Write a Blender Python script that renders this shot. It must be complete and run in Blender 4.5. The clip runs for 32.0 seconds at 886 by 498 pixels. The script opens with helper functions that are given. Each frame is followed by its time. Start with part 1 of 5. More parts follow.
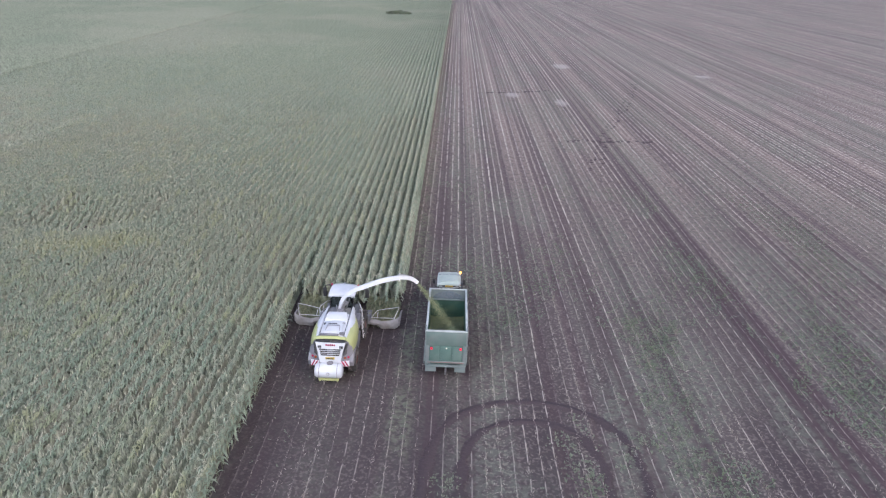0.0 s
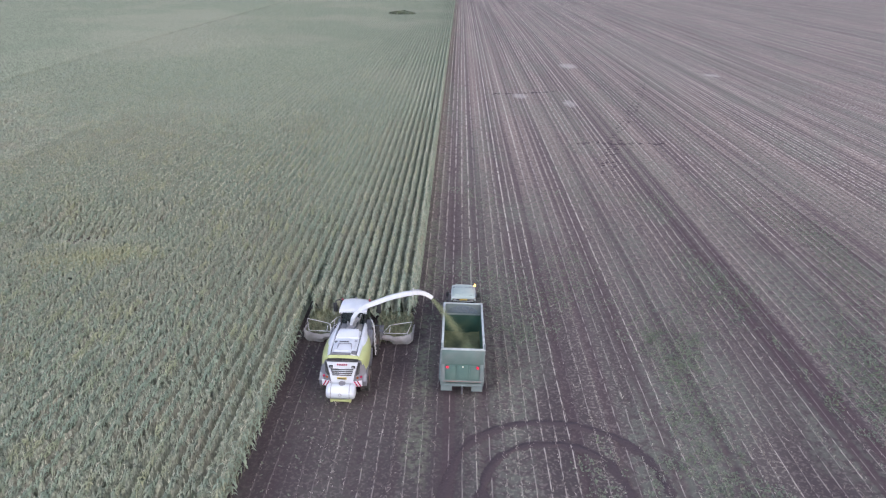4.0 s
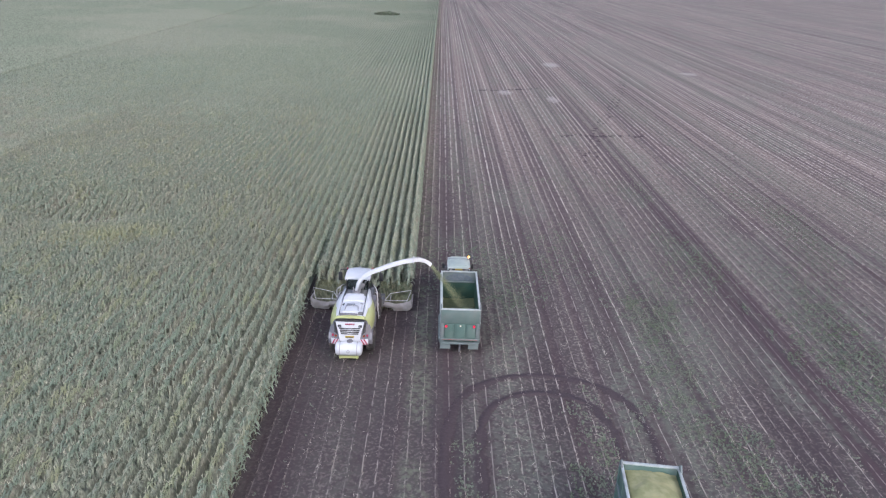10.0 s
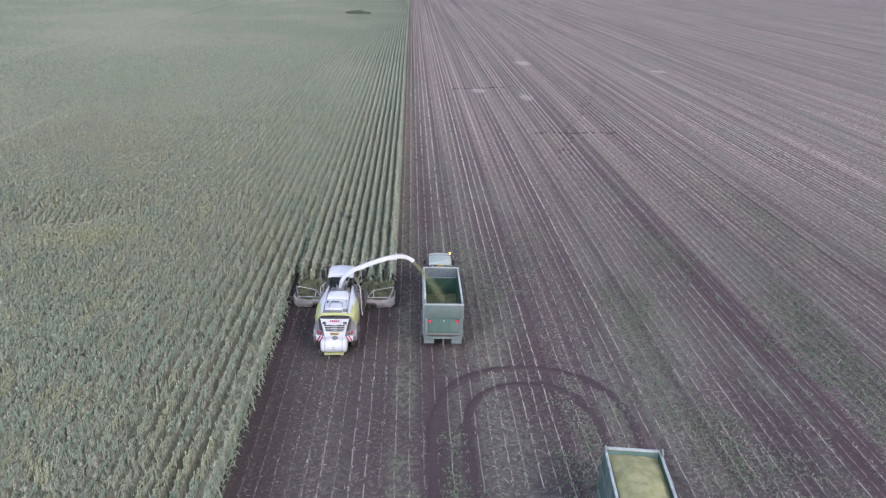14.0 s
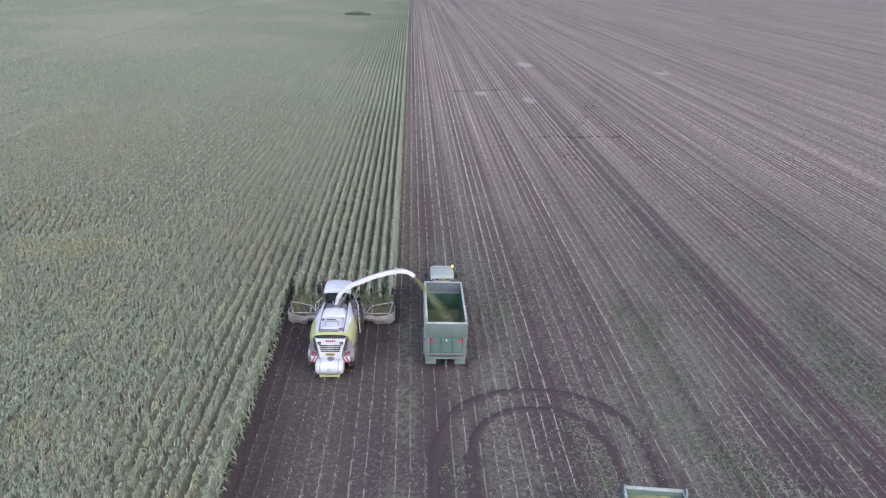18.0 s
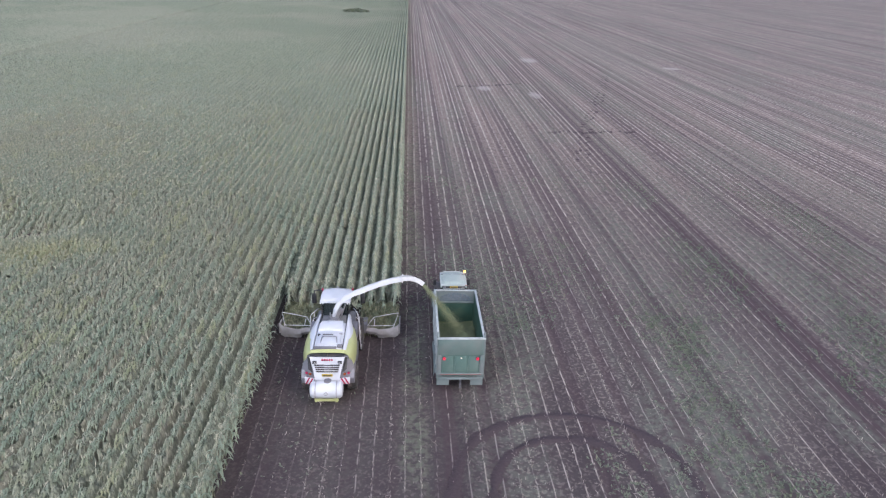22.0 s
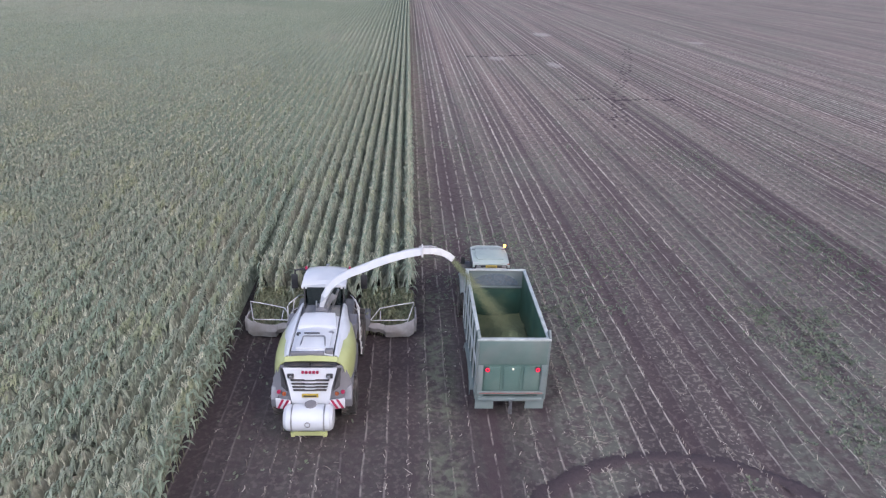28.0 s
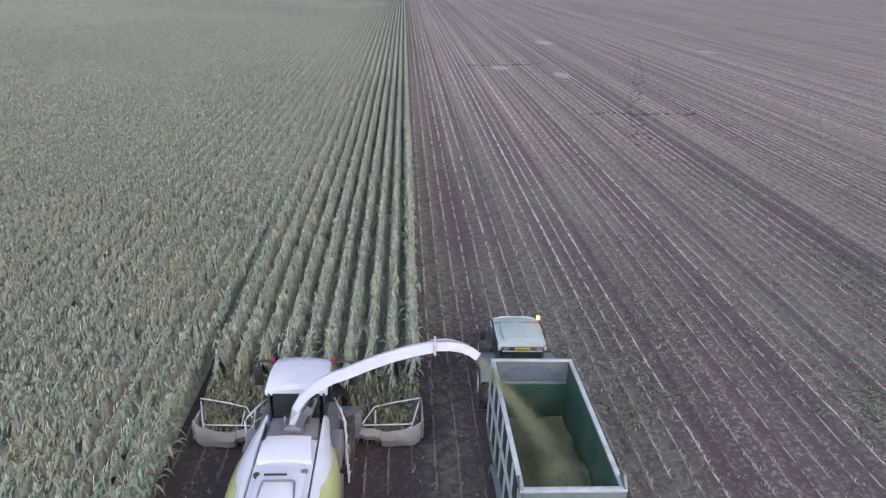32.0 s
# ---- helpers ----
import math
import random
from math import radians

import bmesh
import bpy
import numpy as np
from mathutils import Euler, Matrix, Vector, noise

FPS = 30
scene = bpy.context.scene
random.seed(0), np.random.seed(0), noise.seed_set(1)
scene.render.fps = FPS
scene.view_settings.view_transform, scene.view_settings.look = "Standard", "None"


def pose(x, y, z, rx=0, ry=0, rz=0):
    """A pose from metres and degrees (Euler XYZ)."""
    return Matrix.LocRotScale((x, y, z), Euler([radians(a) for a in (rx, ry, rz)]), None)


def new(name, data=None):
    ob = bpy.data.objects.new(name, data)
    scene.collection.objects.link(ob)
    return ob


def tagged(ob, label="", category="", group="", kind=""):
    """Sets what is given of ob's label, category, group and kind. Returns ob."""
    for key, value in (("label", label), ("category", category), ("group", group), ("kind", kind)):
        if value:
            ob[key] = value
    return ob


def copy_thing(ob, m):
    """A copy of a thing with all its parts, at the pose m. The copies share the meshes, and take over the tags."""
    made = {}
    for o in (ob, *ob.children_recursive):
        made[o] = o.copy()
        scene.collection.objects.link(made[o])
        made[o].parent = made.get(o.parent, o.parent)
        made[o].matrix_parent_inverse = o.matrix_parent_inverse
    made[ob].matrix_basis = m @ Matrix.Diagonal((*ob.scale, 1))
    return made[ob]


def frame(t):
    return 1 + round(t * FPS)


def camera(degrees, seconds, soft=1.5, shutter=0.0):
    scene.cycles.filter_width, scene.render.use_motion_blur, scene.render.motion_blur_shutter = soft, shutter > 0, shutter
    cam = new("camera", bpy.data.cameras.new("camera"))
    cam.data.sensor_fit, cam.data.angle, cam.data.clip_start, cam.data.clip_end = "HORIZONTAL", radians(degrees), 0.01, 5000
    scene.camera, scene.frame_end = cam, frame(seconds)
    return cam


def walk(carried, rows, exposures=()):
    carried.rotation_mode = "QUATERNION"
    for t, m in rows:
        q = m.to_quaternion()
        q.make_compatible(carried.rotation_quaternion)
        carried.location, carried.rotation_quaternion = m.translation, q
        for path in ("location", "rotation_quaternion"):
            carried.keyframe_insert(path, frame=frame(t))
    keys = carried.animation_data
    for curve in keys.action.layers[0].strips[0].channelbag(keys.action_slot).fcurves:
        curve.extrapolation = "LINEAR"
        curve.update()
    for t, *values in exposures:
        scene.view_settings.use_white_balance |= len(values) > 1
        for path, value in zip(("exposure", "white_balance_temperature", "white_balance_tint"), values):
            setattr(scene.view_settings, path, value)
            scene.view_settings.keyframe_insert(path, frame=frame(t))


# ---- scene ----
cam = camera(67.3, 32.0, soft=1.2)
# seconds, then x, y, z in metres and the turns about x, y, z in degrees
PATH = [
    (0, 6.89, -41.00, 24.46, 66.13, -2.01, 1.30),
    (0.5, 6.84, -40.58, 24.52, 66.24, -1.87, 1.30),
    (1, 6.78, -40.17, 24.58, 66.33, -1.75, 1.32),
    (1.5, 6.69, -39.80, 24.62, 66.36, -1.64, 1.35),
    (2, 6.59, -39.50, 24.64, 66.33, -1.56, 1.38),
    (2.5, 6.47, -39.28, 24.66, 66.25, -1.48, 1.40),
    (3, 6.36, -39.14, 24.66, 66.13, -1.43, 1.41),
    (3.5, 6.26, -39.07, 24.66, 66.01, -1.40, 1.42),
    (5.5, 5.94, -39.89, 24.30, 66.20, -1.92, 1.65),
    (6, 5.88, -40.23, 24.23, 66.22, -1.98, 1.70),
    (6.5, 5.82, -40.59, 24.19, 66.26, -2.02, 1.70),
    (7, 5.73, -41.00, 24.17, 66.28, -2.02, 1.67),
    (7.5, 5.61, -41.44, 24.17, 66.31, -2.00, 1.61),
    (8, 5.45, -41.90, 24.18, 66.33, -1.95, 1.51),
    (8.5, 5.36, -42.32, 24.17, 66.35, -1.92, 1.25),
    (9, 5.30, -42.70, 24.13, 66.35, -1.90, 0.89),
    (9.5, 5.27, -43.04, 24.10, 66.35, -1.89, 0.44),
    (10, 5.22, -43.36, 24.07, 66.33, -1.88, -0.02),
    (10.5, 5.14, -43.63, 24.06, 66.30, -1.88, -0.44),
    (11, 5.07, -43.85, 24.07, 66.28, -1.88, -0.85),
    (11.5, 5.00, -44.00, 24.11, 66.28, -1.89, -1.22),
    (12, 4.92, -44.10, 24.16, 66.29, -1.90, -1.53),
    (12.5, 4.82, -44.17, 24.19, 66.29, -1.90, -1.78),
    (13, 4.76, -44.18, 24.20, 66.29, -1.91, -2.05),
    (13.5, 4.68, -44.13, 24.19, 66.29, -1.91, -2.26),
    (14, 4.64, -44.04, 24.17, 66.30, -1.92, -2.47),
    (14.5, 4.59, -43.92, 24.14, 66.32, -1.93, -2.59),
    (16.5, 4.65, -42.70, 23.99, 66.36, -1.92, -2.60),
    (17, 4.64, -42.25, 23.96, 66.37, -1.91, -2.55),
    (17.5, 4.64, -41.81, 23.92, 66.38, -1.90, -2.51),
    (18, 4.62, -41.34, 23.90, 66.41, -1.89, -2.46),
    (18.5, 4.60, -40.84, 23.87, 66.45, -1.88, -2.44),
    (19, 4.56, -40.32, 23.81, 66.49, -1.87, -2.43),
    (19.5, 4.51, -39.75, 23.71, 66.51, -1.86, -2.46),
    (20, 4.44, -39.12, 23.52, 66.51, -1.85, -2.50),
    (20.5, 4.37, -38.44, 23.23, 66.49, -1.84, -2.54),
    (21, 4.28, -37.68, 22.89, 66.52, -1.84, -2.57),
    (21.5, 4.18, -36.94, 22.43, 66.52, -1.83, -2.60),
    (22, 4.07, -36.26, 21.85, 66.50, -1.83, -2.65),
    (22.5, 3.94, -35.60, 21.23, 66.46, -1.81, -2.70),
    (23, 3.80, -34.92, 20.62, 66.44, -1.78, -2.75),
    (23.5, 3.69, -34.23, 20.05, 66.44, -1.76, -2.83),
    (24, 3.57, -33.53, 19.49, 66.43, -1.72, -2.87),
    (24.5, 3.49, -32.75, 18.93, 66.43, -1.69, -2.90),
    (25, 3.43, -31.88, 18.39, 66.45, -1.67, -2.92),
    (25.5, 3.39, -30.95, 17.87, 66.47, -1.66, -2.93),
    (27.5, 3.22, -26.95, 16.14, 66.22, -1.88, -2.73),
    (28, 3.20, -25.71, 15.65, 66.17, -1.90, -2.72),
    (28.5, 3.18, -24.48, 15.20, 66.16, -1.91, -2.74),
    (29, 3.12, -23.28, 14.87, 66.17, -1.93, -2.77),
    (29.5, 3.06, -22.09, 14.71, 66.23, -1.96, -2.83),
    (30, 3.00, -20.97, 14.69, 66.32, -1.99, -2.93),
    (30.5, 2.92, -20.10, 14.69, 66.39, -2.02, -3.06),
    (31, 2.87, -19.35, 14.74, 66.49, -2.05, -3.14),
    (31.5, 2.87, -18.65, 14.81, 66.63, -2.10, -3.16),
    (32, 2.87, -17.92, 14.80, 66.79, -2.16, -3.13),
]
walk(cam, [(t, pose(x, y, z, rx, ry, rz)) for t, x, y, z, rx, ry, rz in PATH], exposures=[(0.0, 0.70, 5550, 14), (20.0, 0.66, 5550, 14), (25.0, 0.64, 5530, 14.5), (28.0, 0.55, 5530, 15.5), (30.0, 0.50, 5520, 16), (32.0, 0.53, 5520, 16)])

# ---- world and light: overcast, diffuse daylight ----
world = bpy.data.worlds.new("overcast_sky")
scene.world = world
world.use_nodes = True
wn = world.node_tree
sky = wn.nodes.new("ShaderNodeTexSky")
sky.sky_type = "NISHITA"
sky.sun_disc = False
sky.sun_elevation = radians(38)
sky.sun_rotation = radians(140)
sky.air_density, sky.dust_density, sky.ozone_density = 1.0, 6.0, 1.0
wn.links.new(sky.outputs[0], wn.nodes["Background"].inputs[0])
wn.nodes["Background"].inputs[1].default_value = 0.117
sun_data = bpy.data.lights.new("sun", "SUN")
sun_data.energy, sun_data.angle, sun_data.color = 1.55, radians(25), (1.0, 0.96, 0.9)
sun = new("sun", sun_data)
sun.rotation_euler = Vector((math.sin(radians(140)) * 0.79, -math.cos(radians(140)) * 0.79, -0.62)).to_track_quat("-Z", "Y").to_euler()


# ---- materials ----
class Nodes:
    """Small builder for procedural node trees."""

    def __init__(self, name):
        self.m = bpy.data.materials.new(name)
        self.m.use_nodes = True
        self.t = self.m.node_tree
        self.bsdf = self.t.nodes["Principled BSDF"]
        self.co = self.t.nodes.new("ShaderNodeTexCoord").outputs["Object"]

    def node(self, kind, **settings):
        n = self.t.nodes.new(kind)
        for k, v in settings.items():
            if k == "operation":
                n.operation = v
            elif k == "blend_type":
                n.blend_type = v
        return n

    def link(self, a, b):
        if isinstance(a, (int, float)):
            b.default_value = a
        elif isinstance(a, tuple):
            b.default_value = (*a, 1) if len(a) == 3 else a
        else:
            self.t.links.new(a, b)

    def math(self, op, a, b=0.0, clamp=False):
        n = self.node("ShaderNodeMath", operation=op)
        n.use_clamp = clamp
        self.link(a, n.inputs[0])
        self.link(b, n.inputs[1])
        return n.outputs[0]

    def mix(self, fac, a, b):
        n = self.node("ShaderNodeMix")
        n.data_type = "RGBA"
        self.link(fac, n.inputs[0])
        self.link(a, n.inputs[6])
        self.link(b, n.inputs[7])
        return n.outputs[2]

    def noise(self, scale, detail=3.0, stretch=None, vec=None):
        n = self.node("ShaderNodeTexNoise")
        n.inputs["Scale"].default_value, n.inputs["Detail"].default_value = scale, detail
        v = vec or self.co
        if stretch:
            mp = self.node("ShaderNodeMapping")
            mp.inputs["Scale"].default_value = stretch
            self.link(v, mp.inputs[0])
            v = mp.outputs[0]
        self.link(v, n.inputs["Vector"])
        return n.outputs[0]

    def step(self, v, lo, hi):
        n = self.node("ShaderNodeMapRange")
        n.interpolation_type = "SMOOTHSTEP"
        self.link(v, n.inputs[0])
        n.inputs[1].default_value, n.inputs[2].default_value = lo, hi
        return n.outputs[0]

    def bump(self, height, strength=0.3, distance=0.02):
        n = self.node("ShaderNodeBump")
        n.inputs["Strength"].default_value, n.inputs["Distance"].default_value = strength, distance
        self.link(height, n.inputs["Height"])
        self.link(n.outputs[0], self.bsdf.inputs["Normal"])

    def done(self, color, rough=0.6, metal=0.0):
        self.link(color, self.bsdf.inputs["Base Color"])
        self.link(rough, self.bsdf.inputs["Roughness"])
        self.bsdf.inputs["Metallic"].default_value = metal
        return self.m


def surface(name, c1, c2, scale=4.0, rough=0.5, metal=0.0, dirt=(0.2, 0.16, 0.13), dirty=0.3, bump=0.1, coat=0.0):
    """Paint, rubber, plastic or metal with a faint tone change and patchy field dirt."""
    k = Nodes(name)
    tone = k.mix(k.step(k.noise(scale), 0.35, 0.65), c1, c2)
    mask = k.math("MULTIPLY", k.step(k.noise(scale * 0.6, 6.0), 0.45, 0.75), dirty)
    grain = k.noise(scale * 25, 2.0)
    k.bump(grain, bump, 0.004)
    k.bsdf.inputs["Coat Weight"].default_value = coat
    r = k.math("ADD", rough, k.math("MULTIPLY", mask, 0.3))
    return k.done(k.mix(mask, tone, dirt), r, metal)


def yellow_streak(k, x, y):
    """A ragged yellow streak: the hollow's lit edge put into the crop's colour."""
    px = k.math("POWER", k.math("DIVIDE", k.math("ADD", x, 22.8), 6.0), 2.0)
    py = k.math("POWER", k.math("DIVIDE", k.math("SUBTRACT", k.math("ADD", y, k.math("MULTIPLY", k.math("ADD", x, 22.8), -0.25)), 8.9), 2.3), 2.0)
    return k.math("SUBTRACT", 1.0, k.step(k.math("ADD", k.math("ADD", px, py), k.noise(0.6, 3.0)), 0.4, 1.8))


def leafy(name, young, old, dry, share=0.12, yellow=(0.42, 0.41, 0.22), haze_far=(0.42, 0.45, 0.335), weathered=(0.335, 0.325, 0.225)):
    """Leaves: each island its own green, some of them dry, a little light passes through."""
    k = Nodes(name)
    geo = k.node("ShaderNodeNewGeometry")
    rnd = geo.outputs["Random Per Island"]
    big = k.noise(0.11, 3.0, (1, 0.5, 0.0))
    tone = k.mix(rnd, young, old)
    tone = k.mix(k.math("MULTIPLY", k.step(big, 0.42, 0.68), 0.45), tone, old)
    ripe = k.noise(0.35, 2.0, (1, 0.5, 0.0))
    tone = k.mix(k.math("MULTIPLY", k.step(ripe, 0.54, 0.72), 0.5), tone, yellow)
    wither = k.math("GREATER_THAN", k.math("FRACT", k.math("MULTIPLY", rnd, 37.7)), 1.0 - share)
    tone = k.mix(k.math("MULTIPLY", wither, 0.8), tone, dry)
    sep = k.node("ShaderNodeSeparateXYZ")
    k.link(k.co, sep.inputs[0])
    # distance haze painted into the leaves: their colour pales with y
    tone = k.mix(k.math("MULTIPLY", k.step(sep.outputs[1], 10.0, 150.0), 0.30), tone, haze_far)
    tone = k.mix(k.math("MULTIPLY", yellow_streak(k, sep.outputs[0], sep.outputs[1]), 0.60), tone, (0.47, 0.455, 0.22))
    brown = k.noise(0.07, 4.0, (1, 0.6, 0.0))
    tone = k.mix(k.math("MULTIPLY", k.step(brown, 0.46, 0.60), 0.45), tone, weathered)
    clump = k.noise(0.85, 3.0, (1, 0.55, 0.0))
    tone = k.mix(k.math("MULTIPLY", k.step(clump, 0.48, 0.62), 0.50), tone, weathered)
    single = k.noise(2.8, 2.0, (1, 0.8, 0.0))
    tone = k.mix(k.math("MULTIPLY", k.step(single, 0.50, 0.62), 0.55), tone, old)
    lime = k.noise(0.6, 2.0, (1, 0.7, 0.3))
    tone = k.mix(k.math("MULTIPLY", k.step(lime, 0.53, 0.66), 0.50), tone, yellow)
    fine = k.noise(22.0, 2.0)
    tone = k.mix(k.math("MULTIPLY", fine, 0.25), tone, old)
    k.bsdf.inputs["Specular IOR Level"].default_value = 0.30
    m = k.done(tone, 0.40)
    tr = k.node("ShaderNodeBsdfTranslucent")
    k.link(tone, tr.inputs[0])
    mx = k.node("ShaderNodeMixShader")
    mx.inputs[0].default_value = 0.3
    out = k.t.nodes["Material Output"]
    k.link(k.bsdf.outputs[0], mx.inputs[1])
    k.link(tr.outputs[0], mx.inputs[2])
    k.link(mx.outputs[0], out.inputs[0])
    return m


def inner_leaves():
    """Leaves and stems inside the rows, with the rows' inner shade put into a darker green."""
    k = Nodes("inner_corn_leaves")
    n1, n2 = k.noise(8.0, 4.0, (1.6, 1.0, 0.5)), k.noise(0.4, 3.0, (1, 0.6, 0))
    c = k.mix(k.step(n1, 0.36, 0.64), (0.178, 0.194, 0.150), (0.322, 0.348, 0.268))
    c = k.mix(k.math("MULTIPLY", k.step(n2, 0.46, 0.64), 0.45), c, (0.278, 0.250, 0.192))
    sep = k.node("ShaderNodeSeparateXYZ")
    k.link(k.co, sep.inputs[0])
    c = k.mix(k.math("MULTIPLY", yellow_streak(k, sep.outputs[0], sep.outputs[1]), 0.5), c, (0.40, 0.385, 0.19))
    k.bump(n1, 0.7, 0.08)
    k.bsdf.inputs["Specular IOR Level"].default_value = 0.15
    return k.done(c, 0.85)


def canopy():
    """Closed crop canopy seen from far: mottled greens with dry tips."""
    k = Nodes("far_corn_canopy")
    n1, n2, n3 = k.noise(2.6, 5.0), k.noise(0.09, 3.0, (1, 0.4, 0)), k.noise(0.018, 3.0)
    c = k.mix(k.step(n1, 0.3, 0.7), (0.142, 0.164, 0.115), (0.292, 0.318, 0.242))
    c = k.mix(k.math("MULTIPLY", k.step(n2, 0.45, 0.7), 0.35), c, (0.19, 0.222, 0.162))
    c = k.mix(k.math("MULTIPLY", k.step(n3, 0.45, 0.62), 0.35), c, (0.325, 0.318, 0.25))
    k.bump(n1, 0.7, 0.3)
    k.bsdf.inputs["Specular IOR Level"].default_value = 0.15
    return k.done(c, 0.9)


def soil(name="field_soil", wet=False):
    """Dark field soil with stubble rows, compacted strips, weeds, pale spots and painted distance haze."""
    k = Nodes(name)
    sep = k.node("ShaderNodeSeparateXYZ")
    k.link(k.co, sep.inputs[0])
    x, y = sep.outputs[0], sep.outputs[1]
    fine = k.noise(7.0, 8.0)
    clod = k.noise(2.4, 5.0)
    if wet:
        base = k.mix(fine, (0.034, 0.023, 0.026), (0.070, 0.050, 0.053))
        k.bump(k.math("ADD", fine, clod), 0.7, 0.06)
        return k.done(base, 0.7)
    wob = k.math("MULTIPLY", k.math("SUBTRACT", k.noise(0.5, 3.0), 0.5), 0.14)
    u = k.math("FRACT", k.math("DIVIDE", k.math("ADD", x, wob), 0.75))
    off = k.math("ABSOLUTE", k.math("SUBTRACT", u, 0.5))
    row = k.math("SUBTRACT", 1.0, k.step(k.math("DIVIDE", off, k.math("ADD", 1.0, k.math("MULTIPLY", k.step(y, -6.0, 60.0), 2.2))), 0.01, 0.07))
    each = k.node("ShaderNodeTexWhiteNoise")
    each.noise_dimensions = "1D"
    k.link(k.math("FLOOR", k.math("DIVIDE", k.math("ADD", x, wob), 0.75)), each.inputs["W"])
    each = each.outputs[0]
    lush = k.noise(1.0, 2.0, (0.45, 0.010, 0.0))
    row = k.math("MULTIPLY", row, k.math("MULTIPLY", k.step(k.noise(2.6, 4.0, (1, 0.5, 0)), 0.39, 0.55), k.math("MULTIPLY", k.math("ADD", 0.25, k.math("MULTIPLY", each, 0.95)), k.math("ADD", 0.4, k.math("MULTIPLY", k.step(lush, 0.36, 0.58), 0.6)))))
    rut = 0.0
    for r in RUTS:
        one = k.math("SUBTRACT", 1.0, k.step(k.math("ABSOLUTE", k.math("SUBTRACT", k.math("ADD", x, k.math("MULTIPLY", wob, 1.5)), r)), 0.24, 0.46))
        rut = k.math("MAXIMUM", rut, k.math("MULTIPLY", one, 1.0 if 27 < r < 31 else 0.6))
    band = k.math("MAXIMUM", k.math("MULTIPLY", k.step(k.noise(1.0, 2.0, (1.0, 0.003, 0.0)), 0.52, 0.58), k.math("ADD", 0.25, k.math("MULTIPLY", k.step(y, 5.0, 60.0), 0.60))), rut)
    strip = k.noise(1.0, 3.0, (0.36, 0.006, 0.0))
    pass_ = k.noise(1.0, 2.0, (0.09, 0.004, 0.0))
    macro = k.noise(1.0, 4.0, (0.07, 0.030, 0.0))
    open_ = k.math("MAXIMUM", k.step(x, 5.0, 11.0), k.math("MAXIMUM", k.step(y, -4.0, 14.0), k.math("MULTIPLY", k.math("SUBTRACT", 1.0, k.step(y, -20.0, -10.0)), 0.3)))
    light = k.math("ADD", k.math("MULTIPLY", k.step(strip, 0.40, 0.60), 0.65), k.math("MULTIPLY", k.step(pass_, 0.4, 0.62), 0.35))
    # dry stands for haze: soil colour painted paler with distance, in uneven strips
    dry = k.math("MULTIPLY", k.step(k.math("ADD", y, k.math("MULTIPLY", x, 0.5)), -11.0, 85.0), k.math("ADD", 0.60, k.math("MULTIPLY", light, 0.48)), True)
    base = k.mix(k.math("MULTIPLY", k.math("ADD", fine, clod), 0.5), (0.024, 0.017, 0.020), (0.058, 0.042, 0.046))
    base = k.mix(k.math("MULTIPLY", k.math("MULTIPLY", light, k.math("ADD", 0.35, k.math("MULTIPLY", open_, 0.65))), 0.27), base, (0.130, 0.108, 0.104))
    base = k.mix(k.math("MULTIPLY", k.math("MULTIPLY", k.step(macro, 0.45, 0.70), 0.35), k.math("ADD", 0.3, k.math("MULTIPLY", open_, 0.7))), base, (0.110, 0.093, 0.085))
    scraps = k.step(k.noise(5.5, 6.0), 0.50, 0.64)
    base = k.mix(k.math("MULTIPLY", scraps, k.math("MULTIPLY", k.math("ADD", 0.12, k.math("MULTIPLY", light, 0.40)), k.math("ADD", 0.42, k.math("MULTIPLY", open_, 0.58)))), base, (0.30, 0.265, 0.225))
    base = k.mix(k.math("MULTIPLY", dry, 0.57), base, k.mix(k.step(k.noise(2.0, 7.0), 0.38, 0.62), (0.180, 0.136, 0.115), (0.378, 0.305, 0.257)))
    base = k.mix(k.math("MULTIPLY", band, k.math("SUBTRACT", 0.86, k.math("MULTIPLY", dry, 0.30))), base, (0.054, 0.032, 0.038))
    base = k.mix(k.math("MULTIPLY", k.math("MULTIPLY", row, k.math("ADD", 0.42, k.math("MULTIPLY", open_, 0.58))), 0.82), base, (0.54, 0.49, 0.435))
    litter = k.math("SUBTRACT", 1.0, k.step(k.math("ABSOLUTE", k.math("SUBTRACT", k.math("ADD", x, k.math("MULTIPLY", wob, 4.0)), 4.55)), 0.35, 1.05))
    lane = k.noise(1.0, 2.0, (0.17, 0.010, 0.0))
    weeds = k.math("MULTIPLY", k.math("ADD", k.step(k.noise(1.0, 4.0, (0.15, 0.06, 0.0)), 0.48, 0.62), k.math("MULTIPLY", k.step(lane, 0.48, 0.60), 0.6), True), k.step(k.noise(2.2, 6.0), 0.38, 0.58))
    weeds = k.math("MULTIPLY", weeds, k.math("ADD", 0.25, k.math("MULTIPLY", open_, 0.75)))
    base = k.mix(k.math("MULTIPLY", k.math("MULTIPLY", weeds, k.math("SUBTRACT", 1.0, k.math("MULTIPLY", rut, 0.7))), 0.42), base, (0.135, 0.155, 0.115))
    torn = k.math("MULTIPLY", litter, k.math("MULTIPLY", k.step(k.noise(2.6, 6.0), 0.42, 0.60), k.step(k.noise(0.25, 3.0), 0.40, 0.56)))
    base = k.mix(k.math("MULTIPLY", torn, 0.50), base, (0.150, 0.170, 0.110))
